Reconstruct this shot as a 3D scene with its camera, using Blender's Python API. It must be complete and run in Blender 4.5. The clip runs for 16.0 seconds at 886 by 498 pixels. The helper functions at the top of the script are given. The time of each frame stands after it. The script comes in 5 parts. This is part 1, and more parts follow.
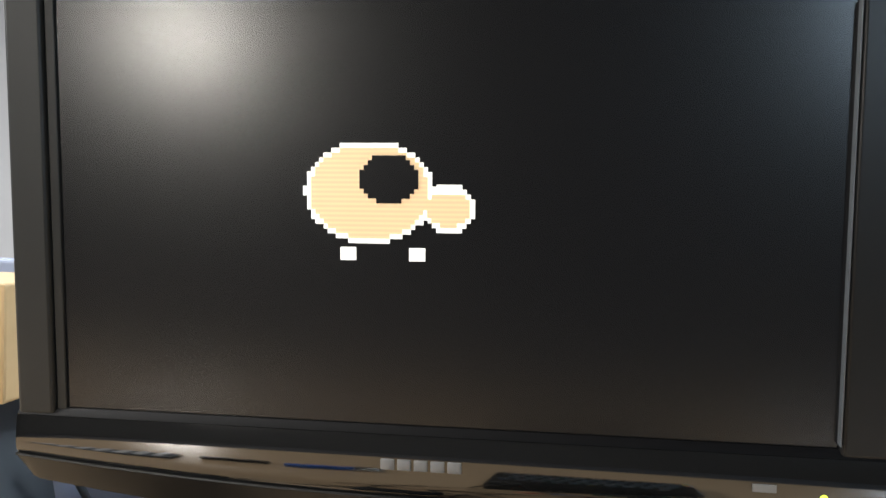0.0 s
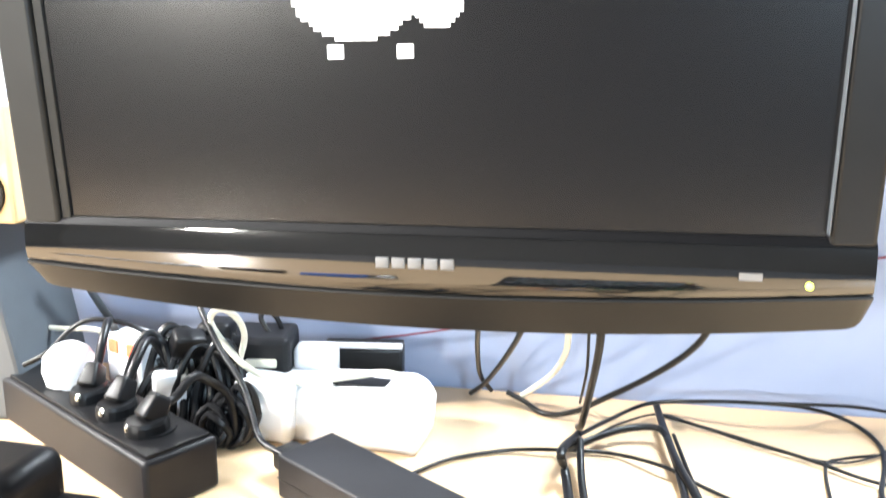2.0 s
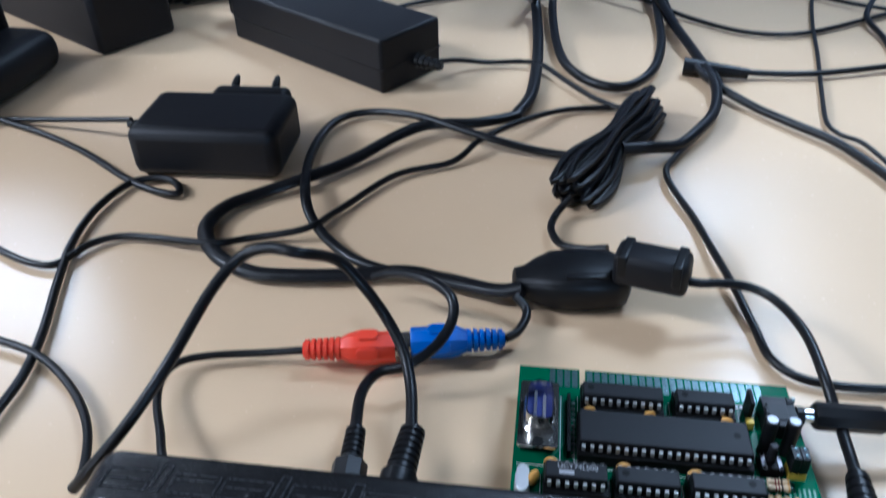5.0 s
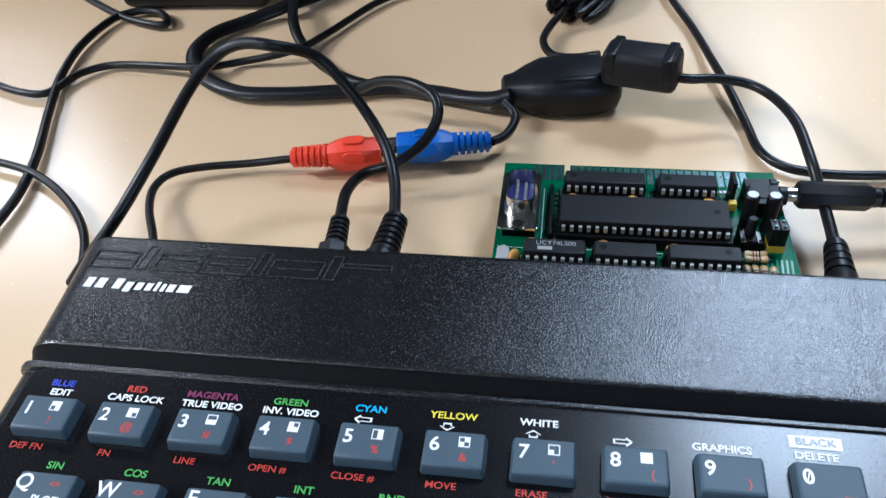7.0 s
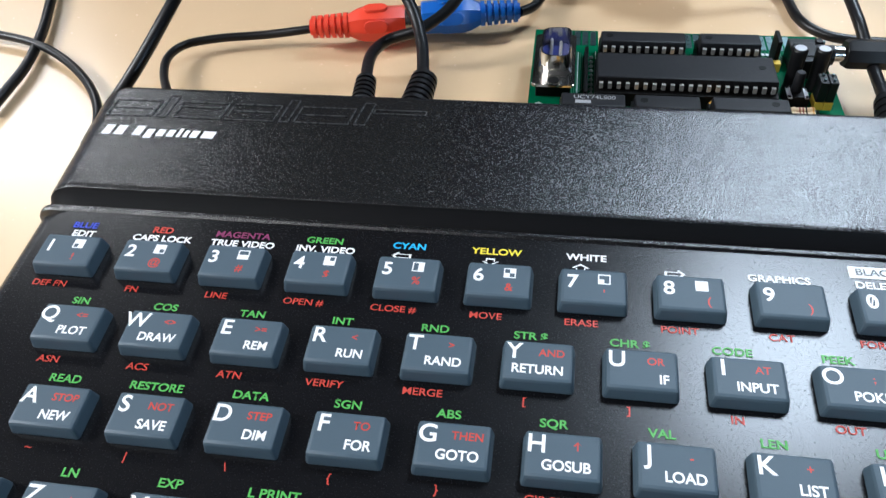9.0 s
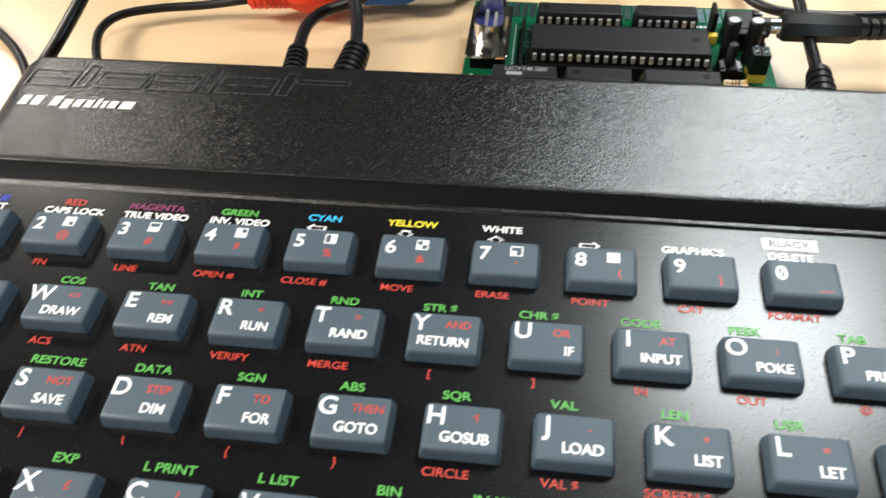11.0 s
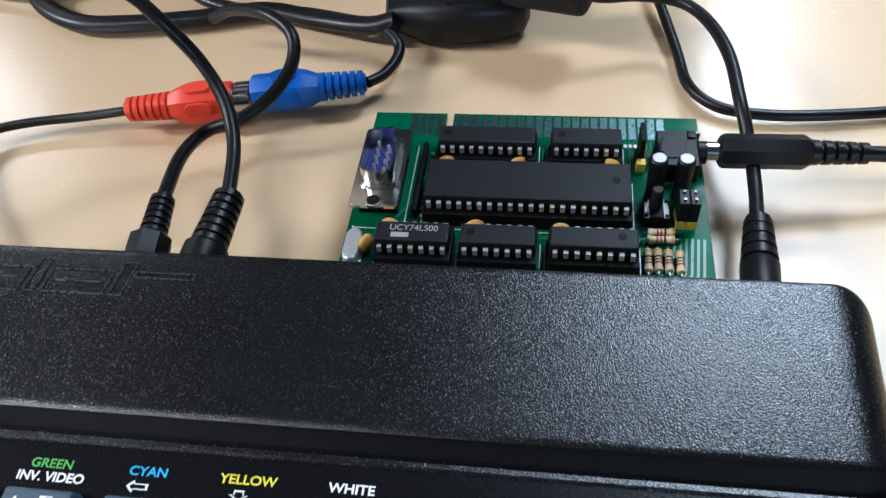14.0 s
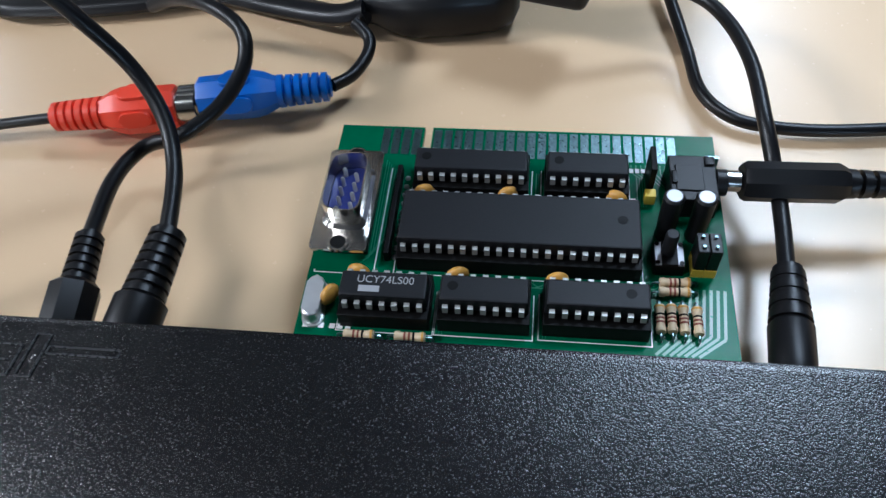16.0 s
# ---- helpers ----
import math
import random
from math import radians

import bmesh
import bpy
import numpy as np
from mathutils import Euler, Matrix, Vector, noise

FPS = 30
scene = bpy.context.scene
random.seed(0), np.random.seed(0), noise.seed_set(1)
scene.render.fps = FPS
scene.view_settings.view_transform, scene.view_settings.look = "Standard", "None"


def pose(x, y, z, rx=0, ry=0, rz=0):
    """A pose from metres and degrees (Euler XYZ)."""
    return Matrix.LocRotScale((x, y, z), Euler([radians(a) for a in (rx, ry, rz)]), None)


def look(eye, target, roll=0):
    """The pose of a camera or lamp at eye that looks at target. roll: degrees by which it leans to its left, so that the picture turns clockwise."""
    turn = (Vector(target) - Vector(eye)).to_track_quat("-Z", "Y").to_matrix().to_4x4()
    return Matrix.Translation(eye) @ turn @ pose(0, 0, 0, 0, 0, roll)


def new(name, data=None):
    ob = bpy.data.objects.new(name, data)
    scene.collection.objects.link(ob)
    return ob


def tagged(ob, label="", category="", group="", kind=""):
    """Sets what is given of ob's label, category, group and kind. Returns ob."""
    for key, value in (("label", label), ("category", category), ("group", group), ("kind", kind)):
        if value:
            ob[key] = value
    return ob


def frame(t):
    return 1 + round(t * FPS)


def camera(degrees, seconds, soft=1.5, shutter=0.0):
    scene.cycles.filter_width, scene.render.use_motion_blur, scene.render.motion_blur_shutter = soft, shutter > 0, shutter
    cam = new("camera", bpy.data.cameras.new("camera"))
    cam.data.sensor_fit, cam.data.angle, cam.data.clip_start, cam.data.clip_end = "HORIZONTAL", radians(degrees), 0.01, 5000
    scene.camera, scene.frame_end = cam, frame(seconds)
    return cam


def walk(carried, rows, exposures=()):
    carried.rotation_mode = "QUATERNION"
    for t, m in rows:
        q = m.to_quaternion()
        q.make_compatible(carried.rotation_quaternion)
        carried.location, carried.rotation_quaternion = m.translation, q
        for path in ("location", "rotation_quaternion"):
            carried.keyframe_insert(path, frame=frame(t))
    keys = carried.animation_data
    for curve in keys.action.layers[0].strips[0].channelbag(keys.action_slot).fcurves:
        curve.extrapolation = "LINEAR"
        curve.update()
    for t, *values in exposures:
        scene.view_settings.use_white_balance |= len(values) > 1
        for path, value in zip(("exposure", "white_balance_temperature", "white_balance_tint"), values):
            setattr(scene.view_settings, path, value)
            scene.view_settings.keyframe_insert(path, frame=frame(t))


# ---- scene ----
# ---- camera ----
cam = camera(58.7, 16.0, soft=1.4, shutter=0.5)
PATH = [
    (0, (-0.04969, -0.18847, 0.34528), (-0.16317, 0.80421, 0.30384), 2.10),
    (0.5, (-0.04206, -0.18077, 0.34680), (-0.16656, 0.80791, 0.26308), 2.16),
    (1, (-0.03799, -0.18332, 0.34316), (-0.16162, 0.80100, 0.21731), 1.80),
    (1.5, (-0.03610, -0.18438, 0.32367), (-0.16710, 0.79078, 0.14506), 1.45),
    (2, (-0.02893, -0.18891, 0.31093), (-0.16331, 0.77691, 0.08930), 0.99),
    (2.5, (-0.02184, -0.19267, 0.29194), (-0.15415, 0.75349, -0.00351), 0.55),
    (3, (-0.01587, -0.19889, 0.26917), (-0.14036, 0.73503, -0.06595), 0.73),
    (3.5, (-0.00965, -0.20256, 0.25552), (-0.12979, 0.69580, -0.16700), 0.20),
    (4, (-0.00454, -0.20127, 0.24055), (-0.12784, 0.66731, -0.23940), -0.28),
    (4.5, (0.00128, -0.20161, 0.22594), (-0.11891, 0.63793, -0.30389), -0.75),
    (5, (0.00346, -0.20127, 0.20890), (-0.11540, 0.59633, -0.38245), -1.33),
    (5.2, (0.00537, -0.20174, 0.20282), (-0.11509, 0.57758, -0.41212), -1.81),
    (7.3, (0.01933, -0.22077, 0.18254), (-0.12081, 0.47595, -0.52098), -5.09),
    (7.5, (0.01917, -0.22096, 0.18044), (-0.11919, 0.47128, -0.52785), -5.17),
    (8, (0.01783, -0.22480, 0.17295), (-0.12081, 0.45445, -0.54774), -5.37),
    (8.5, (0.01235, -0.23167, 0.16598), (-0.12945, 0.43658, -0.56432), -5.47),
    (8.7, (0.00925, -0.23464, 0.16260), (-0.12998, 0.42992, -0.57155), -5.16),
    (10.8, (0.01994, -0.23508, 0.15413), (-0.09779, 0.41200, -0.59914), -3.86),
    (11, (0.02433, -0.23265, 0.15599), (-0.08848, 0.41133, -0.60069), -3.68),
    (11.5, (0.03507, -0.22205, 0.15993), (-0.07383, 0.40859, -0.60847), -3.86),
    (12, (0.04079, -0.21157, 0.16329), (-0.07416, 0.41222, -0.60980), -4.63),
    (12.5, (0.04469, -0.19947, 0.16607), (-0.07717, 0.41898, -0.61025), -5.50),
    (13, (0.05029, -0.18787, 0.16699), (-0.07915, 0.41995, -0.61646), -6.59),
    (13.5, (0.05243, -0.17552, 0.16694), (-0.08321, 0.42427, -0.62163), -7.43),
    (14, (0.05156, -0.16546, 0.16807), (-0.08293, 0.42589, -0.62705), -7.73),
    (14.5, (0.05045, -0.15764, 0.16665), (-0.08004, 0.42995, -0.63192), -7.49),
    (15, (0.05021, -0.14587, 0.16511), (-0.08017, 0.42502, -0.64550), -7.82),
    (15.5, (0.04860, -0.13767, 0.16130), (-0.08011, 0.42542, -0.65501), -7.71),
    (16, (0.04711, -0.13046, 0.15787), (-0.05811, 0.40876, -0.67770), -6.40),
]
STOPS = [(0, -0.1, 6500), (1.0, 0.0, 6550), (1.5, 1.5, 6200), (2.0, 1.85, 6400), (2.5, 1.95, 6300), (3.0, 1.2, 6150), (3.5, -0.05, 5150), (4.0, -0.55, 5000), (4.5, -0.46, 5000), (5.0, -0.55, 5000), (7.5, -0.29, 5550), (8.5, -0.24, 5700), (11, 0.1, 7100), (12, -0.05, 6850), (13.5, -0.33, 5800), (16, -0.55, 5500)]
EXPOSURES = [(t, stops, kelvin, 10) for t, stops, kelvin in STOPS]
walk(cam, [(t, look(eye, target, roll)) for t, eye, target, roll in PATH], EXPOSURES)

# ---- world and lights ----
world = bpy.data.worlds.new("world")
scene.world = world
world.use_nodes = True
sky = world.node_tree.nodes.new("ShaderNodeTexSky")
sky.sky_type, sky.sun_disc = "NISHITA", False
sky.sun_elevation, sky.sun_rotation = radians(40), radians(200)
world.node_tree.links.new(sky.outputs[0], world.node_tree.nodes["Background"].inputs[0])
world.node_tree.nodes["Background"].inputs[1].default_value = 0.08


def area_lamp(name, m, size_x, size_y, watts, colour):
    data = bpy.data.lights.new(name, "AREA")
    data.shape, data.size, data.size_y = "RECTANGLE", size_x, size_y
    data.energy, data.color = watts, colour
    ob = new(name, data)
    ob.matrix_world = m
    return ob


# x, y, turn, length, width, watts, tone
CEILING_LAMPS = (
    (0.66, 2.25, 90, 1.16, 0.26, 52, (0.82, 0.92, 1.0)),
    (0.72, 1.06, 0, 0.56, 0.56, 53, (0.78, 0.90, 1.0)),
    (-2.90, -0.30, 0, 1.16, 0.26, 200, (1.0, 0.98, 0.95)),
    (-2.10, 2.05, 0, 1.16, 0.26, 52, (1.0, 0.99, 0.97)),
    (-2.30, -1.90, 0, 1.16, 0.26, 11, (1.0, 0.97, 0.93)),
    # added fill for the left of the desk, no known lamp hangs here
    (-1.30, -0.75, 0, 1.16, 0.26, 20, (1.0, 0.98, 0.94)),
)
for lamp_x, lamp_y, turn, size_x, size_y, watts, tone in CEILING_LAMPS:
    area_lamp("ceiling_lamp_light", pose(lamp_x, lamp_y, 1.865, 0, 0, turn), size_x, size_y, watts, tone)
area_lamp("wall_lamp_light", look((-2.75, -4.33, 1.07), (-0.1, 0.0, 0.3)), 0.36, 0.36, 75, (1.0, 0.96, 0.88))
area_lamp("wall_lamp_light", look((2.0, -4.33, 1.38), (-0.1, 0.0, 0.3)), 0.6, 0.4, 72, (0.62, 0.82, 1.0))

# ---- materials ----


def material(name, base, rough=0.5, metal=0.0, vary=0.12, scale=60.0, bump=0.0, bump_scale=900.0, rough_vary=0.08, coat=0.0, emit=0.0, spec=0.5, depth=0.0003, lines=False):
    m = bpy.data.materials.new(name)
    m.use_nodes = True
    n, l = m.node_tree.nodes, m.node_tree.links
    b = n["Principled BSDF"]
    b.inputs["Metallic"].default_value = metal
    b.inputs["Coat Weight"].default_value, b.inputs["Coat IOR"].default_value, b.inputs["Coat Roughness"].default_value = coat, 1.7, 0.05
    b.inputs["Specular IOR Level"].default_value = spec
    co = n.new("ShaderNodeTexCoord")
    big, fine = n.new("ShaderNodeTexNoise"), n.new("ShaderNodeTexNoise")
    big.inputs["Scale"].default_value, fine.inputs["Scale"].default_value = scale, bump_scale
    big.inputs["Detail"].default_value, fine.inputs["Detail"].default_value = 5.0, 1.5
    for t in (big, fine):
        l.new(co.outputs["Object"], t.inputs["Vector"])
    mix = n.new("ShaderNodeMix")
    mix.data_type = "RGBA"
    mix.inputs[6].default_value = (*[c * (1 - vary) for c in base], 1)
    mix.inputs[7].default_value = (*[min(1, c * (1 + vary)) for c in base], 1)
    l.new(big.outputs["Fac"], mix.inputs[0])
    l.new(mix.outputs[2], b.inputs["Base Color"])
    r = n.new("ShaderNodeMapRange")
    r.inputs["To Min"].default_value, r.inputs["To Max"].default_value = max(0.02, rough - rough_vary), min(1, rough + rough_vary)
    l.new(fine.outputs["Fac"], r.inputs["Value"])
    l.new(r.outputs[0], b.inputs["Roughness"])
    if bump:
        bu = n.new("ShaderNodeBump")
        bu.inputs["Strength"].default_value, bu.inputs["Distance"].default_value = bump, depth
        l.new(fine.outputs["Fac"], bu.inputs["Height"])
        l.new(bu.outputs[0], b.inputs["Normal"])
    if lines:
        wave = n.new("ShaderNodeTexWave")
        wave.bands_direction = "Z"
        wave.inputs["Scale"].default_value = 108.0
        l.new(co.outputs["Object"], wave.inputs["Vector"])
        shade = n.new("ShaderNodeMapRange")
        shade.inputs["To Min"].default_value, shade.inputs["To Max"].default_value = emit * 0.62, emit
        l.new(wave.outputs["Fac"], shade.inputs["Value"])
        l.new(shade.outputs[0], b.inputs["Emission Strength"])
    if emit:
        b.inputs["Emission Color"].default_value = (*base, 1)
        b.inputs["Emission Strength"].default_value = emit
    return m


DESK = material("desk_laminate", (0.70, 0.50, 0.305), 0.26, spec=0.42, vary=0.05, scale=9, bump=0.0, bump_scale=420, rough_vary=0.03)
PARTITION = material("blue_grey_partition", (0.26, 0.31, 0.44), 0.6, vary=0.06, scale=20, bump=0.1, bump_scale=1200)
# WALL and CEILING are darkened so that little light bounces onto the black parts
WALL = material("bounce_dimmed_wall", (0.14, 0.14, 0.14), 0.8, scale=3)
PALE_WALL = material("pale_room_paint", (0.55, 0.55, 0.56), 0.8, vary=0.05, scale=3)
CEILING = material("bounce_dimmed_ceiling", (0.11, 0.11, 0.11), 0.9, scale=3)
CARPET = material("grey_carpet", (0.12, 0.12, 0.13), 0.95, scale=30, bump=0.3, bump_scale=300)
CASE = material("grained_black_plastic", (0.0035, 0.0036, 0.0042), 0.24, vary=0.1, bump=1.0, bump_scale=2650, rough_vary=0.10, spec=0.64, depth=0.000112)
RIDGE = material("paler_raised_line", (0.03, 0.03, 0.032), 0.28, vary=0.2, spec=0.5)
STEP = material("smooth_black_plastic", (0.003, 0.003, 0.0035), 0.5, vary=0.1, bump=0.05, bump_scale=2500, spec=0.12)
PLATE = material("black_enamelled_plate", (0.004, 0.004, 0.005), 0.25, bump=0.02, bump_scale=2500, scale=90, spec=0.36, depth=0.0001)
KEY = material("blue_grey_rubber", (0.046, 0.074, 0.098), 0.55, bump=0.06, bump_scale=3000, scale=120)
BLACK = material("black_plastic", (0.0042, 0.0042, 0.0048), 0.42, bump=0.05, bump_scale=2500, spec=0.28)
BRICK = material("charcoal_plastic", (0.006, 0.006, 0.0075), 0.5, bump=0.1, bump_scale=2500, spec=0.28)
CABLE = material("black_cable_sheath", (0.0042, 0.0042, 0.005), 0.38, scale=200, bump=0.03, spec=0.31)
CREAM = material("cream_cable_sheath", (0.62, 0.60, 0.50), 0.45, scale=200)
GREYCABLE = material("dark_red_cable_sheath", (0.16, 0.03, 0.05), 0.45, scale=200)
WHITE = material("white_plastic", (0.72, 0.73, 0.74), 0.45, vary=0.05, scale=50)
PCB = material("green_solder_mask", (0.003, 0.095, 0.042), 0.20, vary=0.25, scale=180, bump=0.12, bump_scale=700, spec=0.06)
TRACE = material("pale_green_trace", (0.010, 0.165, 0.080), 0.3, vary=0.1)
TIN = material("tinned_copper", (0.15, 0.22, 0.23), 0.30, 1.0, vary=0.35, scale=1100, bump=0.35, bump_scale=1500)
PIN = material("tinned_pin", (0.40, 0.40, 0.38), 0.4, 0.4, vary=0.15, scale=800)
DULL = material("dull_aluminium", (0.36, 0.36, 0.38), 0.42, 0.5, vary=0.1, scale=400)
CAN = material("brushed_steel_can", (0.62, 0.62, 0.62), 0.34, 0.7, vary=0.1, scale=500)
CHROME = material("bright_nickel", (0.72, 0.70, 0.66), 0.16, 1.0, vary=0.08, scale=300)
STEEL = material("bright_steel", (0.50, 0.495, 0.47), 0.20, 1.0, vary=0.12, scale=200)
CHIP = material("epoxy_chip", (0.006, 0.006, 0.0075), 0.5, spec=0.26, bump=0.06, bump_scale=3000)
SOCKET = material("black_socket", (0.003, 0.003, 0.003), 0.5, spec=0.13)
BLUE_IN = material("blue_insulator", (0.012, 0.022, 0.17), 0.4)
RED_PLUG = material("red_plug_plastic", (0.82, 0.06, 0.025), 0.38, vary=0.1, bump=0.04)
BLUE_PLUG = material("blue_plug_plastic", (0.004, 0.115, 0.50), 0.38, vary=0.1, bump=0.04)
TAN = material("ochre_ceramic", (0.55, 0.28, 0.05), 0.4, vary=0.15)
BEIGE = material("beige_resistor_body", (0.55, 0.42, 0.26), 0.45)
BROWN = material("resistor_band", (0.18, 0.035, 0.02), 0.5)
YELLOW = material("yellow_plastic", (0.62, 0.45, 0.05), 0.45)
INK_WHITE = material("white_ink", (0.85, 0.85, 0.85), 0.5, vary=0.02)
INK_RED = material("red_ink", (0.52, 0.040, 0.022), 0.5, vary=0.05)
INK_GREEN = material("green_ink", (0.075, 0.36, 0.06), 0.5, vary=0.05)
INK_BLUE = material("blue_ink", (0.03, 0.06, 0.55), 0.5, vary=0.05)
INK_MAGENTA = material("magenta_ink", (0.20, 0.02, 0.09), 0.5, vary=0.05)
INK_CYAN = material("cyan_ink", (0.02, 0.42, 0.75), 0.5, vary=0.05)
INK_YELLOW = material("yellow_ink", (0.75, 0.62, 0.03), 0.5, vary=0.05)
INK_DIM = material("dim_grey_print", (0.17, 0.17, 0.17), 0.45, vary=0.05)
INK_GREY = material("grey_ink", (0.32, 0.32, 0.33), 0.5, vary=0.05)
TV_GLOSS = material("gloss_black_bezel", (0.005, 0.005, 0.005), 0.045, bump=0.0, rough_vary=0.01, coat=0.5, spec=0.7)
TV_MATT = material("dull_black_bezel", (0.011, 0.011, 0.011), 0.34, spec=0.24, bump=0.04, bump_scale=2500)
TV_SIDE = material("dark_grey_bezel", (0.016, 0.017, 0.017), 0.42, spec=0.3, bump=0.04, bump_scale=2500)
TV_SCREEN = material("anti_glare_screen", (0.004, 0.004, 0.0045), 0.24, vary=0.02, rough_vary=0.02, emit=0.4)
PICTURE = material("lit_cream_picture", (0.85, 0.62, 0.36), 0.4, vary=0.0, emit=0.45, lines=True)
PICTURE_W = material("lit_white_picture", (0.95, 0.95, 0.92), 0.4, vary=0.0, emit=0.65)
LED = material("lit_yellow_green_diode", (0.75, 0.95, 0.06), 0.4, vary=0.0, emit=2.5)
NEON = material("lit_red_switch", (1.0, 0.10, 0.04), 0.3, vary=0.0, emit=1.0)
LAMP = material("lit_ceiling_diffuser", (1.0, 0.95, 0.88), 0.6, vary=0.0, emit=4.0)
SPEAKER = material("light_wood_veneer", (0.62, 0.43, 0.22), 0.45, vary=0.15, scale=25)
GREY = material("grey_plastic", (0.07, 0.08, 0.09), 0.5, bump=0.05, bump_scale=2000)

# ---- mesh helpers ----


def part(name, bm, mat, parent=None, label="", at=None):
    me = bpy.data.meshes.new(name)
    bmesh.ops.recalc_face_normals(bm, faces=bm.faces)
    bm.to_mesh(me)
    bm.free()
    me.materials.append(mat)
    me.polygons.foreach_set("use_smooth", [True] * len(me.polygons))
    me.set_sharp_from_angle(angle=radians(38))
    # the broad faces of a bevelled block stay flat, so that only its edges shade round
    width = [p.area / sum((me.vertices[a].co - me.vertices[b].co).length for a, b in p.edge_keys) for p in me.polygons]
    broad = [p for p, w in zip(me.polygons, width) if w > 0.2 * max(width)]
    if len(broad) <= 14:
        for p in broad:
            p.use_smooth = False
    ob = new(name, me)
    if parent is not None:
        ob.parent = parent
    if at is not None:
        ob.matrix_basis = at
    if label:
        ob["label"] = label
    return ob


def thing(name, label, category, at=None, group="", kind=""):
    ob = new(name)
    ob.empty_display_size = 0.01
    if at is not None:
        ob.matrix_basis = at
    return tagged(ob, label, category, group, kind)


def box(bm, x0, x1, y0, y1, z0, z1, bevel=0.0, seg=2, taper=0.0):
    """A bevelled block; taper narrows its top by that much on every side."""
    c = [bm.verts.new((x, y, z)) for z, k in ((z0, 0), (z1, taper)) for x, y in ((x0 + k, y0 + k), (x1 - k, y0 + k), (x1 - k, y1 - k), (x0 + k, y1 - k))]
    f = [bm.faces.new([c[i] for i in q]) for q in ((3, 2, 1, 0), (4, 5, 6, 7), (0, 1, 5, 4), (1, 2, 6, 5), (2, 3, 7, 6), (3, 0, 4, 7))]
    if bevel:
        edges = list({e for q in f for e in q.edges})
        bmesh.ops.bevel(bm, geom=edges, offset=bevel, segments=seg, profile=0.5, affect="EDGES")
    return bm


def lathe(bm, profile, p0, way, seg=20, squash=1.0):
    """Turns (distance, radius) pairs round an axis from p0 along way."""
    q = Vector(way).normalized().to_track_quat("Z", "Y")
    rings = []
    for d, r in profile:
        rings.append([bm.verts.new(Vector(p0) + q @ Vector((r * math.cos(a) * squash, r * math.sin(a), d))) for a in (2 * math.pi * i / seg for i in range(seg))])
    for a, b in zip(rings, rings[1:]):
        for i in range(seg):
            bm.faces.new((a[i], a[(i + 1) % seg], b[(i + 1) % seg], b[i]))
    bm.faces.new(rings[0][::-1])
    bm.faces.new(rings[-1])
    return bm


def smooth_line(points, steps=7):
    p = [Vector(q) for q in points]
    p = [2 * p[0] - p[1], *p, 2 * p[-1] - p[-2]]
    out = []
    for a, b, c, d in zip(p, p[1:], p[2:], p[3:]):
        for i in range(steps):
            t = i / steps
            out.append(0.5 * ((2 * b) + (c - a) * t + (2 * a - 5 * b + 4 * c - d) * t * t + (3 * b - a - 3 * c + d) * t ** 3))
    return out + [p[-2]]


def sweep(bm, points, r, seg=12, steps=7, wide=1.0):
    """A round (or flattened, wide > 1) cord along a smooth line."""
    line = smooth_line(points, steps)
    rings = []
    for i, p in enumerate(line):
        way = (line[min(i + 1, len(line) - 1)] - line[max(i - 1, 0)]).normalized()
        side = way.cross(Vector((0, 0, 1)))
        side = side.normalized() if side.length > 1e-4 else Vector((1, 0, 0))
        up = side.cross(way)
        rings.append([bm.verts.new(p + side * (r * wide * math.cos(a)) + up * (r * math.sin(a))) for a in (2 * math.pi * k / seg for k in range(seg))])
    for a, b in zip(rings, rings[1:]):
        for i in range(seg):
            bm.faces.new((a[i], a[(i + 1) % seg], b[(i + 1) % seg], b[i]))
    bm.faces.new(rings[0][::-1])
    bm.faces.new(rings[-1])
    return bm


def cable(points, r, label, mat=None, wide=1.0, name="cable"):
    ob = part(name, sweep(bmesh.new(), points, r, wide=wide), mat or CABLE)
    return tagged(ob, label, "cable", "cables on the desk")


def prism(bm, outline, z0, z1, bevel=0.0):
    """An upright block from an outline of (x, y)."""
    low = [bm.verts.new((x, y, z0)) for x, y in outline]
    top = [bm.verts.new((x, y, z1)) for x, y in outline]
    n = len(low)
    caps = [bm.faces.new(low[::-1]), bm.faces.new(top)]
    for i in range(n):
        bm.faces.new((low[i], low[(i + 1) % n], top[(i + 1) % n], top[i]))
    if bevel:
        bmesh.ops.bevel(bm, geom=list(caps[1].edges), offset=bevel, segments=2, profile=0.5, affect="EDGES")
    return bm


def round_rect(w, h, r, cx=0.0, cy=0.0, seg=5):
    out = []
    for sx, sy, a0 in ((1, 1, 0), (-1, 1, 90), (-1, -1, 180), (1, -1, 270)):
        for i in range(seg + 1):
            a = radians(a0 + 90 * i / seg)
            out.append((cx + sx * (w / 2 - r) + r * math.cos(a), cy + sy * (h / 2 - r) + r * math.sin(a)))
    return out


WRITING = []


def write(body, x, y, z, size, mat, parent, align="CENTER", tilt=0.0, bold=0.0, name="legend", squeeze=1.0):
    data = bpy.data.curves.new(name, "FONT")
    data.body, data.size, data.align_x, data.align_y, data.offset = body, size, align, "CENTER", bold
    data.fill_mode = "FRONT"
    ob = new(name, data)
    ob.parent = parent
    ob.matrix_basis = pose(x, y, z, tilt, 0, 0) @ Matrix.Diagonal((squeeze, 1, 1, 1))
    WRITING.append((ob, mat))
    return ob


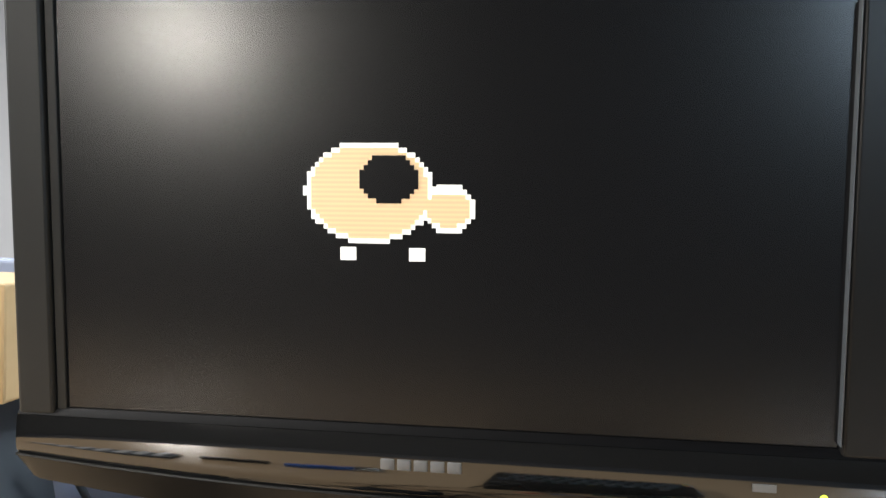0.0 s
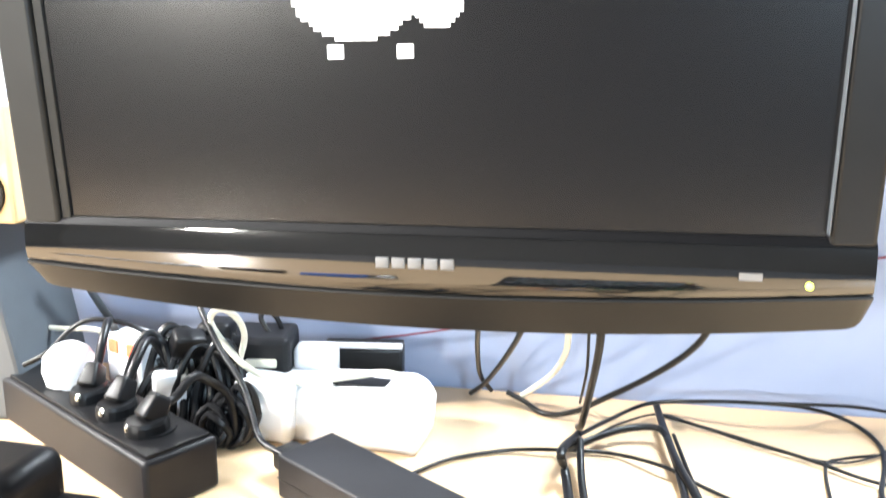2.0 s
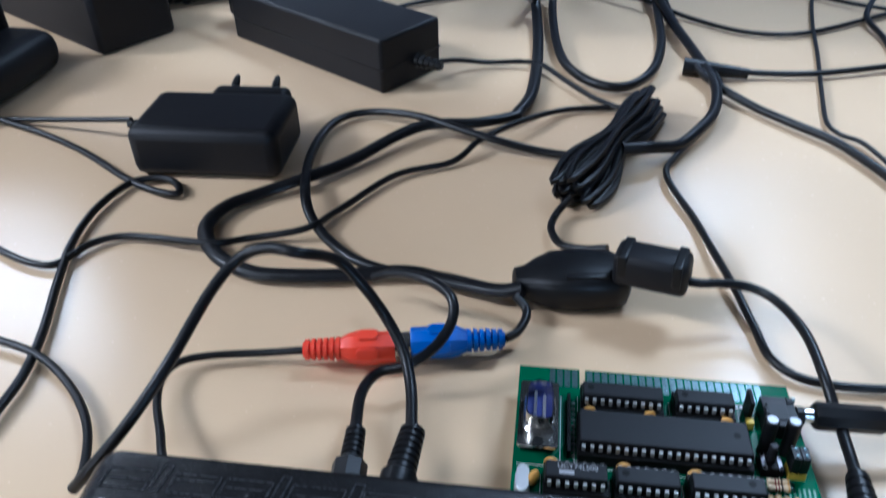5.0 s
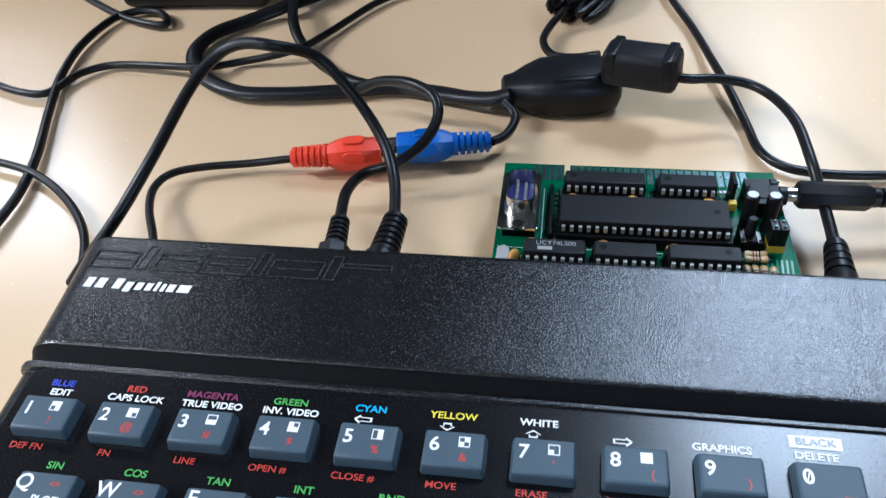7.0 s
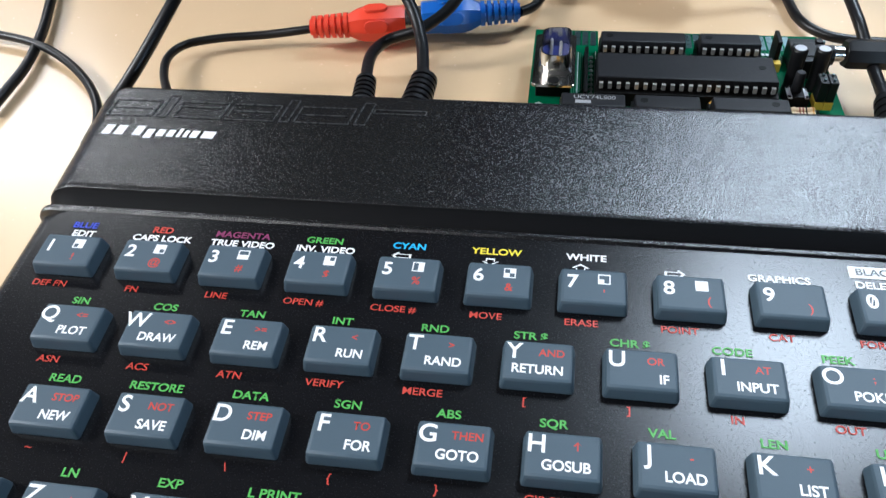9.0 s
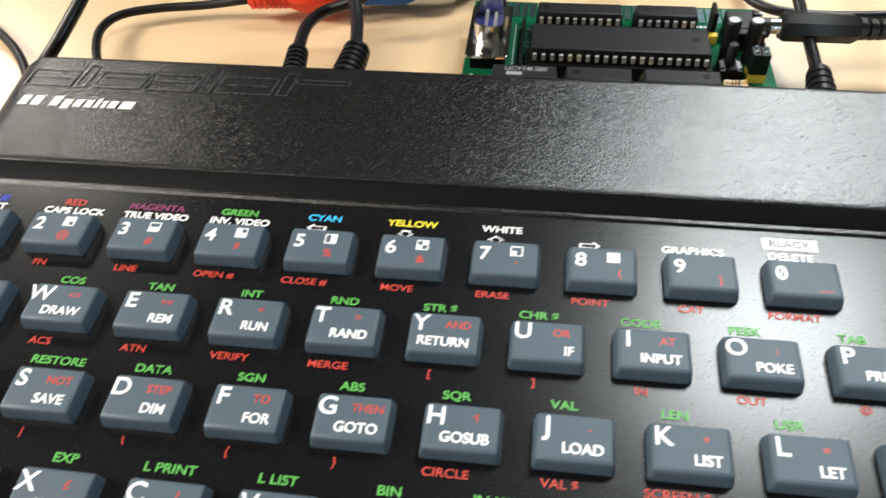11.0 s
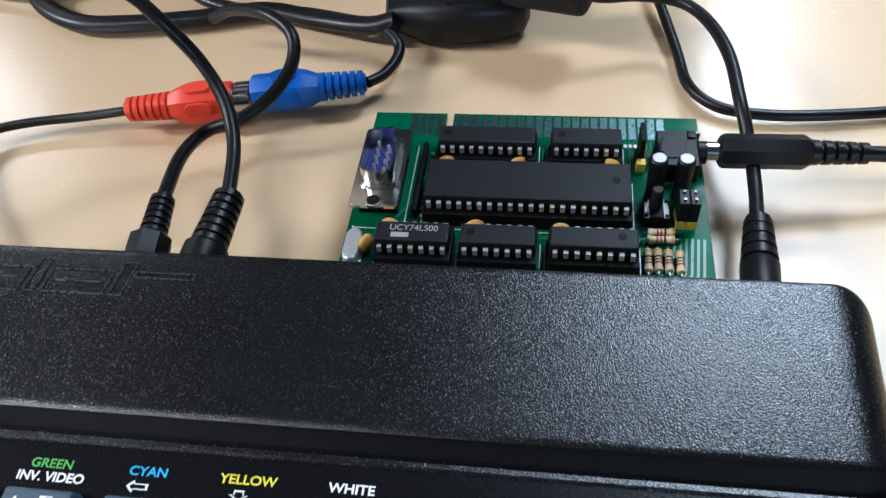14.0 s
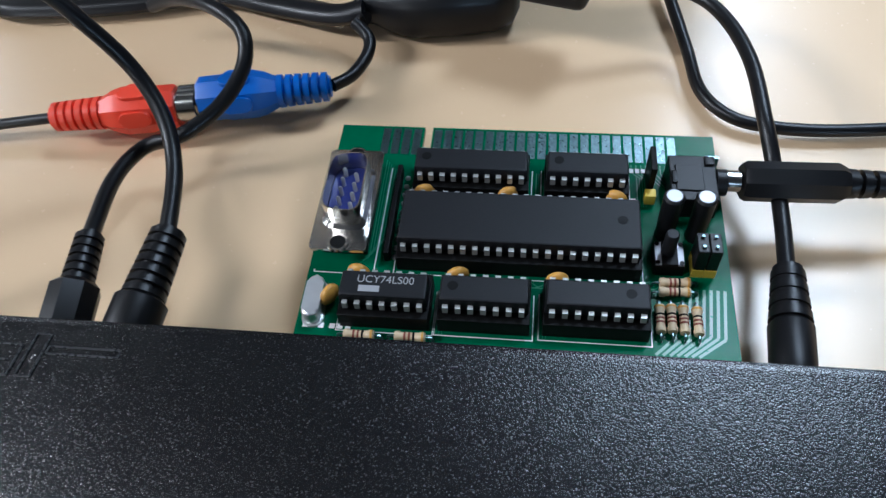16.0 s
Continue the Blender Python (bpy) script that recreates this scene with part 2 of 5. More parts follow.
def set_writing():
    """Turns every piece of lettering into a plain mesh."""
    bpy.context.view_layer.update()
    depsgraph = bpy.context.evaluated_depsgraph_get()
    for ob, mat in WRITING:
        me = bpy.data.meshes.new_from_object(ob.evaluated_get(depsgraph))
        me.materials.clear()
        me.materials.append(mat)
        made = new(ob.name, me)
        made.parent, made.matrix_basis = ob.parent, ob.matrix_basis.copy()
        name, old = ob.name, ob.data
        bpy.data.objects.remove(ob)
        bpy.data.curves.remove(old)
        made.name = name


# ---- the room ----


def slab(name, x0, x1, y0, y1, z0, z1, mat, label, category, bevel=0.0):
    return tagged(part(name, box(bmesh.new(), x0, x1, y0, y1, z0, z1, bevel), mat), label, category, kind="structure")


slab("floor", -4.2, 4.2, -4.6, 4.2, -0.85, -0.75, CARPET, "dark grey carpet floor of the room", "floor")
slab("ceiling", -4.2, 4.2, -4.6, 4.2, 1.9, 2.0, CEILING, "plain unseen ceiling, darkened to limit bounced light", "ceiling")
slab("wall_north", -4.2, 4.2, 4.0, 4.2, -0.75, 1.9, PALE_WALL, "plain white painted wall", "wall")
slab("wall_south", -4.2, 4.2, -4.6, -4.4, -0.75, 1.9, WALL, "plain unseen wall, darkened to limit bounced light", "wall")
slab("wall_east", 4.0, 4.2, -4.4, 4.0, -0.75, 1.9, WALL, "plain unseen wall, darkened to limit bounced light", "wall")
slab("wall_west", -4.2, -4.0, -4.4, 4.0, -0.75, 1.9, WALL, "plain unseen wall, darkened to limit bounced light", "wall")
slab("partition", -1.4, 1.4, 0.552, 0.582, -0.75, 0.285, PARTITION, "blue-grey desk partition standing behind the desk", "partition", 0.003)


def lamp_panel(name, label, category, m, wide, high, group=""):
    """A flat lamp: a white tray with a lit diffuser that faces down its own z."""
    ob = thing(name, label, category, m, group)
    w, h = wide / 2, high / 2
    bm = bmesh.new()
    for a, b, c, d in ((-w - 0.03, -w, -h - 0.03, h + 0.03), (w, w + 0.03, -h - 0.03, h + 0.03), (-w, w, -h - 0.03, -h), (-w, w, h, h + 0.03)):
        box(bm, a, b, c, d, -0.03, 0.0)
    part("frame", bm, WHITE, ob)
    part("diffuser", box(bmesh.new(), -w + 0.002, w - 0.002, -h + 0.002, h - 0.002, -0.012, -0.004), LAMP, ob)


for lamp_x, lamp_y, turn, size_x, size_y, watts, tone in CEILING_LAMPS:
    lamp_panel("ceiling_lamp", "long white ceiling light, unseen, switched on" if size_x > 1 else "small white ceiling light, switched on", "ceiling lamp", pose(lamp_x, lamp_y, 1.9, 0, 0, turn), size_x + 0.04, size_y + 0.04, "ceiling lamps")
lamp_panel("wall_lamp", "square white wall light, switched on", "wall lamp", pose(-2.75, -4.4, 1.07, 90, 0, 180), 0.5, 0.5)
lamp_panel("wall_lamp", "broad bluish white wall light, switched on", "wall lamp", pose(2.0, -4.4, 1.38, 90, 0, 180), 0.7, 0.5)

desk = thing("desk", "beige wood-effect laminate desk with a glossy top", "desk", pose(0, 0, 0))
part("tabletop", box(bmesh.new(), -1.3, 1.3, -0.42, 0.548, -0.028, 0.0, 0.0015), DESK, desk)
for x in (-1.24, 1.24):
    for y in (-0.37, 0.48):
        part("leg", box(bmesh.new(), x - 0.025, x + 0.025, y - 0.025, y + 0.025, -0.75, -0.028, 0.003), GREY, desk)

# ---- television ----
SCREEN_W, SCREEN_H, SCREEN_Z = 0.4794, 0.269, 0.0715
tv = thing("television", "black flat-screen television with a glossy bezel, switched on", "television", pose(-0.1100, 0.2886, 0.2156, 0, 0, -1.91) @ pose(0, 0, 0, 2.64, 0, 0) @ pose(0, 0, -0.0715, 0, -1.32, 0))
TV_L, TV_R, TV_T = -0.2735, 0.2665, 0.372


def lower_edge(x):
    """The bottom of the bezel sags towards its middle."""
    k = (x - 0.02) / 0.27
    return 0.0012 + 0.0165 * k * k


def seam(x):
    """The joint between the glossy bezel and the lip, sagging likewise."""
    k = (x - 0.01) / 0.265
    return 0.0280 + 0.0115 * k * k


def bezel_block(x0, x1, z0, z1, y0=-0.004, y1=0.03, bevel=0.003):
    return box(bmesh.new(), x0, x1, y0, y1, z0, z1, bevel, 3)


HW = SCREEN_W / 2
part("side_bezel", bezel_block(TV_L, -HW - 0.0072, 0.066, TV_T), TV_SIDE, tv)
part("inner_trim", bezel_block(-HW - 0.007, -HW, 0.066, TV_T - 0.03, -0.001, 0.02, 0.001), TV_SIDE, tv, "dull black inner trim")
part("side_bezel", bezel_block(HW + 0.0008, TV_R, 0.066, TV_T), TV_MATT, tv)
part("inner_trim", bezel_block(HW, HW + 0.0007, SCREEN_Z + 0.002, TV_T - 0.05, -0.0046, 0.02, 0.0002), GREY, tv, "thin grey line along the screen")
part("top_bezel", bezel_block(-HW - 0.007, HW + 0.0008, SCREEN_Z + SCREEN_H, TV_T), TV_MATT, tv)


def strip_along(front, mat, name, label, n=36):
    """A strip of bezel across the set; front(x) gives its outline (y, z) from the bottom up."""
    bm = bmesh.new()
    rows = []
    for i in range(n + 1):
        u = 0.5 - 0.5 * math.cos(math.pi * i / n)
        x = TV_L + (TV_R - TV_L) * u
        rows.append([bm.verts.new((x, y, z)) for y, z in front(x)])
    for a, b in zip(rows, rows[1:]):
        for j in range(len(a)):
            bm.faces.new((a[j], a[(j + 1) % len(a)], b[(j + 1) % len(a)], b[j]))
    bm.faces.new(rows[0][::-1])
    bm.faces.new(rows[-1])
    return part(name, bm, mat, tv, label)


def corner(x, r=0.009):
    """How much the rounded lower corners cut off."""
    d = min(x - TV_L, TV_R - x)
    return 0.0 if d >= r else r - math.sqrt(max(0.0, r * r - (r - d) ** 2))


strip_along(lambda x: [(0.006, lower_edge(x) + corner(x)), (0.0040, lower_edge(x) + corner(x) + 0.0004), (-0.0075, seam(x) - 0.0012), (-0.0070, seam(x)), (0.03, seam(x)), (0.03, lower_edge(x) + corner(x))], TV_MATT, "lower_lip", "dull black curved lower lip")
strip_along(lambda x: [(-0.0055, seam(x) + 0.0006), (-0.0066, seam(x) + 0.0030), (-0.0068, seam(x) + 0.0090), (-0.0066, 0.0520), (-0.0061, 0.0570), (-0.0053, 0.0620), (-0.0043, 0.0662), (0.03, 0.0664), (0.03, seam(x) + 0.0008)], TV_GLOSS, "lower_bezel", "glossy black lower bezel")
strip_along(lambda x: [(-0.0043, 0.0665), (-0.0041, 0.0670), (-0.0004, SCREEN_Z - 0.0003), (0.03, SCREEN_Z - 0.0003), (0.03, 0.0669)], STEP, "screen_ledge", "dull black ledge under the screen")
part("screen", box(bmesh.new(), -HW, HW, 0.001, 0.012, SCREEN_Z, SCREEN_Z + SCREEN_H), TV_SCREEN, tv, "dark lit anti-glare screen")
back = bmesh.new()
box(back, TV_L + 0.01, TV_R - 0.01, 0.03, 0.055, 0.04, TV_T - 0.01, 0.008)
box(back, -0.16, 0.16, 0.055, 0.085, 0.10, TV_T - 0.06, 0.012)
part("back_cover", back, TV_MATT, tv)
arm = bmesh.new()
box(arm, -0.05, 0.05, 0.085, 0.095, 0.17, 0.27, 0.002)
box(arm, -0.02, 0.02, 0.095, 0.262, 0.20, 0.24, 0.003)
part("wall_bracket", arm, STEEL, tv)
logo = bmesh.new()
for i in range(5):
    box(logo, -0.0262 + 0.0104 * i, -0.0262 + 0.0104 * i + 0.0086, -0.0078, -0.0050, 0.0452, 0.0520, 0.0005)
part("badge", logo, INK_DIM, tv, "row of pale plain badge bars")
part("marking", box(bmesh.new(), 0.1925, 0.2055, -0.0078, -0.0050, 0.0458, 0.0502), INK_DIM, tv, "small grey marking")
part("standby_light", lathe(bmesh.new(), ((0, 0.0024), (0.0016, 0.0022), (0.0024, 0.0012)), (0.2316, -0.0060, 0.0436), (0, -1, 0)), LED, tv, "lit yellow-green standby light")


def picture_rows(cx, cz, rx, rz, row=0.0029, y=0.0004):
    """A rounded patch of the picture, laid in scan lines with stepped ends."""
    n = int(2 * rz / row)
    right = []
    for i in range(n):
        z = cz - rz + row * (i + 0.5)
        half = max(1, round(rx * math.sqrt(max(0.0, 1 - ((z - cz) / rz) ** 2)) / 0.0026)) * 0.0026
        right += [(half, z - row * 0.5), (half, z + row * 0.5)]
    ring = [(cx + q, z) for q, z in right] + [(cx - q, z) for q, z in right[::-1]]
    bm = bmesh.new()
    front = [bm.verts.new((x, y, z)) for x, z in ring]
    behind = [bm.verts.new((x, y + 0.0004, z)) for x, z in ring]
    bm.faces.new(front)
    for i in range(len(ring)):
        bm.faces.new((front[i], behind[i], behind[(i + 1) % len(ring)], front[(i + 1) % len(ring)]))
    return bm


PX, PZ = -0.0352, 0.2155
part("picture_patch", picture_rows(PX, PZ, 0.0405, 0.0315, y=0.0003), PICTURE_W, tv, "lit white edge of a rounded shape")
part("picture_patch", picture_rows(PX, PZ, 0.0375, 0.0285, y=-0.0001), PICTURE, tv, "lit cream rounded shape")
part("picture_patch", picture_rows(PX + 0.0495, PZ - 0.0100, 0.0155, 0.0145, y=0.0003), PICTURE_W, tv, "lit white edge of a small rounded shape")
part("picture_patch", picture_rows(PX + 0.0490, PZ - 0.0100, 0.0130, 0.0115, y=-0.0001), PICTURE, tv, "lit cream small rounded shape")
part("picture_patch", picture_rows(PX + 0.0125, PZ + 0.0080, 0.0185, 0.0150, y=-0.0005), TV_SCREEN, tv, "dark round patch of the picture")
for dx in (-0.0130, 0.0300):
    part("picture_patch", box(bmesh.new(), PX + dx - 0.005, PX + dx + 0.005, 0.0003, 0.0008, PZ - 0.0420, PZ - 0.0340), PICTURE_W, tv, "lit white small square")

# ---- home computer ----
computer = thing("home_computer", "black vintage home computer with blue-grey rubber keys", "computer", pose(0, 0, 0))
CX0, CX1, CY0, CY1 = -0.1172, 0.1158, -0.2090, -0.0694


def plate_z(y):
    return 0.0281 + (y + 0.1105) * 0.0243


def top_z(y):
    """The raised back of the case rises a little towards the rear edge."""
    return 0.0312 + (y + 0.1068) * 0.070


def case_shell():
    """The case as one skin: front, recess for the plate, step, raised back and rear wall."""
    bm = bmesh.new()
    profile = [(CY0 + 0.001, 0.004), (CY0, 0.020), (CY0 + 0.002, plate_z(CY0) - 0.0016), (-0.1131, plate_z(-0.1131) - 0.0016), (-0.1128, plate_z(-0.1128) + 0.0001), (-0.1122, plate_z(-0.1122) + 0.0005), (-0.1112, plate_z(-0.1112) + 0.0004), (-0.1106, plate_z(-0.1106) - 0.0004), (-0.1075, top_z(-0.1075) - 0.0010), (-0.1071, top_z(-0.1071) - 0.0003), (-0.1063, top_z(-0.1063)), (-0.1056, top_z(-0.1056)), (-0.0880, top_z(-0.0880)), (CY1 - 0.0018, top_z(CY1 - 0.0018)), (CY1 - 0.0012, top_z(CY1 - 0.0012)), (CY1 - 0.0003, top_z(CY1) - 0.0004), (CY1, top_z(CY1) - 0.0016), (CY1 + 0.001, 0.004)]
    n = 84
    rings = []
    for i in range(n + 1):
        # finer steps towards both ends, where the corners round off
        u = 0.5 - 0.5 * math.cos(math.pi * i / n)
        x = CX0 + (CX1 - CX0) * u
        d = min(x - CX0, CX1 - x)
        ring = []
        for y, z in profile:
            r = 0.0085
            cut = 0.0 if d >= r else r - math.sqrt(max(0.0, r * r - (r - d) ** 2))
            yy = y - cut * 0.8 if y > -0.08 else (y + cut * 0.8 if y < -0.2 else y)
            reach, fall = (0.0095, 0.0075) if y > -0.1110 else (0.0050, 0.0040)
            k = max(0.0, 1 - d / reach)
            zz = z if z < 0.01 else z - fall * (1 - math.sqrt(max(0.0, 1 - k * k)))
            ring.append(bm.verts.new((x, yy, zz)))
        rings.append(ring)
    for a, b in zip(rings, rings[1:]):
        for j in range(len(a)):
            bm.faces.new((a[j], a[(j + 1) % len(a)], b[(j + 1) % len(a)], b[j]))
    bm.faces.new(rings[0][::-1])
    bm.faces.new(rings[-1])
    return bm


case = part("case", case_shell(), CASE, computer, "finely grained black plastic case")
case.data.set_sharp_from_angle(angle=radians(24))
case.data.materials.append(STEP)
for face in case.data.polygons:
    if -0.1109 < face.center.y < -0.1069 and face.normal.y < -0.2:
        face.material_index = 1
for x in (-0.1, 0.1):
    for y in (-0.195, -0.08):
        part("rubber_foot", lathe(bmesh.new(), ((0, 0.005), (0.0042, 0.0055)), (x, y, 0), (0, 0, 1)), BLACK, computer)
PLATE_TILT = math.degrees(math.atan(0.0243))
plate = part("keyboard_plate", prism(bmesh.new(), round_rect(0.2215, 0.0925, 0.003, -0.0005, -0.0008), -0.0014, 0.0, 0.0004), PLATE, computer, "black enamelled keyboard plate", pose(0, -0.1583, plate_z(-0.1583), PLATE_TILT, 0, 0))
# raised maker's mark, as plain bars


def ridge(x0, y0, x1, y1, w=0.00014):
    emboss = bmesh.new()
    d = Vector((x1 - x0, y1 - y0)).normalized()
    n = Vector((-d.y, d.x)) * w
    low = [emboss.verts.new((x, y, top_z(y) - 0.0003)) for x, y in ((x0 + n.x, y0 + n.y), (x1 + n.x, y1 + n.y), (x1 - n.x, y1 - n.y), (x0 - n.x, y0 - n.y))]
    top = [emboss.verts.new((v.co.x, v.co.y, top_z(v.co.y) + 0.00022)) for v in low]
    emboss.faces.new(top)
    for i in range(4):
        emboss.faces.new((low[i], low[(i + 1) % 4], top[(i + 1) % 4], top[i]))
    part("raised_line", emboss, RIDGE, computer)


# slanted cells, each an outline with a bar across: left, right, low, high, bar
MARK_LOW, MARK_TALL = -0.0812, 0.0082
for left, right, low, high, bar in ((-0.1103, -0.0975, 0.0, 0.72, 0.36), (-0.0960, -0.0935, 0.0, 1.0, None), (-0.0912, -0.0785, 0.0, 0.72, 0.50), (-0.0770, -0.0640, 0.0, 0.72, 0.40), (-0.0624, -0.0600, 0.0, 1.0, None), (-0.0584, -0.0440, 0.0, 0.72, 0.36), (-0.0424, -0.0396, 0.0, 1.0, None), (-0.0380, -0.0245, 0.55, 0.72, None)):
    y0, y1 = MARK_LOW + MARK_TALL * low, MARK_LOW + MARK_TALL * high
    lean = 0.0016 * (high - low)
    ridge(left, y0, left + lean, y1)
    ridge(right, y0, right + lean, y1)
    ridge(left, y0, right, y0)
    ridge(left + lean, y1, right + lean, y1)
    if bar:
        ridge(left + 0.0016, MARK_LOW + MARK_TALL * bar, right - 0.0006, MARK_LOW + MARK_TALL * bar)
# the printed name, as plain slanted bars of the letters' size
NAME_Y = -0.0886
for x, w, low, high in ((-0.1098, 0.0029, 0, 0.0034), (-0.1064, 0.0031, 0, 0.0034), (-0.1013, 0.0029, 0, 0.0035), (-0.0979, 0.0026, -0.0008, 0.0025), (-0.0948, 0.0025, 0, 0.0025), (-0.0919, 0.0023, 0, 0.0025), (-0.0892, 0.0013, 0, 0.0031), (-0.0874, 0.0014, 0, 0.0025), (-0.0856, 0.0026, 0, 0.0025), (-0.0825, 0.0042, 0, 0.0025)):
    bm = bmesh.new()
    bm.faces.new([bm.verts.new((px + 0.0011 + py * 0.18, NAME_Y + py, top_z(NAME_Y + py) + 0.00012)) for px, py in ((x, low), (x + w * 0.8, low), (x + w * 0.8, high), (x, high))])
    part("name_bar", bm, INK_WHITE, computer, "plain white name bar")
# coloured stripes at the corner of the plate
for i, ink in enumerate((INK_RED, INK_YELLOW, INK_GREEN, INK_CYAN)):
    bm = bmesh.new()
    x = 0.0965 + 0.0036 * i
    c = [bm.verts.new((q, w, 0.0002)) for q, w in ((x, -0.0468), (x + 0.0036, -0.0468), (x + 0.0186 if x + 0.0186 < 0.1098 else 0.1098, -0.0468 + min(0.05, (0.1098 - x - 0.0036) * 3.2)), (min(x + 0.015, 0.1098), -0.0468 + min(0.05, (0.1098 - x) * 3.2)))]
    bm.faces.new(c)
    part("stripe", bm, ink, plate)

PITCH, ROW = 0.0198, 0.01945
ROWS_OF_KEYS = (
    (-0.0999, ("1|BLUE|EDIT|!|DEF FN", "2|RED|CAPS LOCK|@|FN", "3|MAGENTA|TRUE VIDEO|#|LINE", "4|GREEN|INV. VIDEO|$|OPEN #", "5|CYAN|<|%|CLOSE #", "6|YELLOW|v|&|MOVE", "7|WHITE|^|'|ERASE", "8||>|(|POINT", "9||GRAPHICS|)|CAT", "0|BLACK|DELETE|__|FORMAT")),
    (-0.0905, ("Q|PLOT|<=|SIN|ASN", "W|DRAW|<>|COS|ACS", "E|REM|>=|TAN|ATN", "R|RUN|<|INT|VERIFY", "T|RAND|>|RND|MERGE", "Y|RETURN|AND|STR $|[", "U|IF|OR|CHR $|]", "I|INPUT|AT|CODE|IN", "O|POKE|;|PEEK|OUT", 'P|PRINT|"|TAB|\u00a9')),
    (-0.0850, ("A|NEW|STOP|READ|~", "S|SAVE|NOT|RESTORE||", "D|DIM|STEP|DATA|\\", "F|FOR|TO|SGN|{", "G|GOTO|THEN|ABS|}", "H|GOSUB|\u2191|SQR|CIRCLE", "J|LOAD|-|VAL|VAL $", "K|LIST|+|LEN|SCREEN $", "L|LET|=|USR|ATTR")),
    (-0.0747, ("Z|COPY|:|LN|BEEP", "X|CLEAR|\u00a3|EXP|INK", "C|CONT|?|L PRINT|PAPER", "V|CLS|/|L LIST|FLASH", "B|BORDER|*|BIN|BRIGHT", "N|NEXT|,|IN KEY $|OVER", "M|PAUSE|.|PI|INVERSE")),
)
INKS = {"BLUE": INK_BLUE, "RED": INK_RED, "MAGENTA": INK_MAGENTA, "GREEN": INK_GREEN, "CYAN": INK_CYAN, "YELLOW": INK_YELLOW, "WHITE": INK_WHITE}
KEY_H = 0.0034


def key_mesh(w):
    bm = bmesh.new()
    box(bm, -w / 2, w / 2, -0.0047, 0.0055, -0.0004, KEY_H, 0.0007, 2, 0.0006)
    part_ob = part("key", bm, KEY)
    me = part_ob.data
    bpy.data.objects.remove(part_ob)
    return me


KEY_MESH = {w: key_mesh(w) for w in (0.0147, 0.0195, 0.030)}
PY = -0.1583


def add_key(x, y, w=0.0147):
    ob = new("key", KEY_MESH[w])
    ob.parent = computer
    ob.matrix_basis = pose(x, y, plate_z(y), PLATE_TILT, 0, 0)
    ob["label"] = "blue-grey rubber key"
    return ob


def block_sign(key, kind):
    """The small block-graphics square on a number key: a white outline with quarters filled."""
    bm = bmesh.new()
    s, x, y, z = 0.0013, 0.0022, 0.0023, KEY_H + 0.00003
    quarters = {1: (1, 1, 0, 1), 2: (1, 1, 1, 0), 3: (0, 0, 1, 1), 4: (1, 0, 1, 1), 5: (0, 1, 0, 1), 6: (0, 1, 1, 0), 7: (0, 0, 1, 0), 8: (1, 1, 1, 1)}[kind]
    for q, (i, j) in zip(quarters, ((-1, 0), (0, 0), (-1, -1), (0, -1))):
        if q:
            box(bm, x + i * s, x + (i + 1) * s, y + j * s, y + (j + 1) * s, z - 0.00002, z)
    for a, b, c, d in ((-s, s, s - 0.00025, s), (-s, s, -s, -s + 0.00025), (-s, -s + 0.00025, -s, s), (s - 0.00025, s, -s, s)):
        box(bm, x + a, x + b, y + c, y + d, z - 0.00002, z + 0.00001)
    part("block_sign", bm, INK_WHITE, key)


def arrow_sign(x, y, kind):
    """An outlined arrow printed on the plate: long for sideways, squat for up and down."""
    if kind in "<>":
        outer = [(-0.0024, 0), (-0.0010, 0.0012), (-0.0010, 0.0006), (0.0020, 0.0006), (0.0020, -0.0006), (-0.0010, -0.0006), (-0.0010, -0.0012)]
    else:
        outer = [(0, 0.0011), (0.0019, -0.0001), (0.0010, -0.0001), (0.0010, -0.0010), (-0.0010, -0.0010), (-0.0010, -0.0001), (-0.0019, -0.0001)]
    if kind in ">v":
        outer = [(-q, -w) for q, w in outer]
    inner = [(q * 0.74, w * 0.62) for q, w in outer]
    bm = bmesh.new()
    a = [bm.verts.new((q + x, w + y, 0.00015)) for q, w in outer]
    b = [bm.verts.new((q + x, w + y, 0.00015)) for q, w in inner]
    for i in range(len(a)):
        bm.faces.new((a[i], a[(i + 1) % len(a)], b[(i + 1) % len(a)], b[i]))
    part("arrow_sign", bm, INK_WHITE, plate)


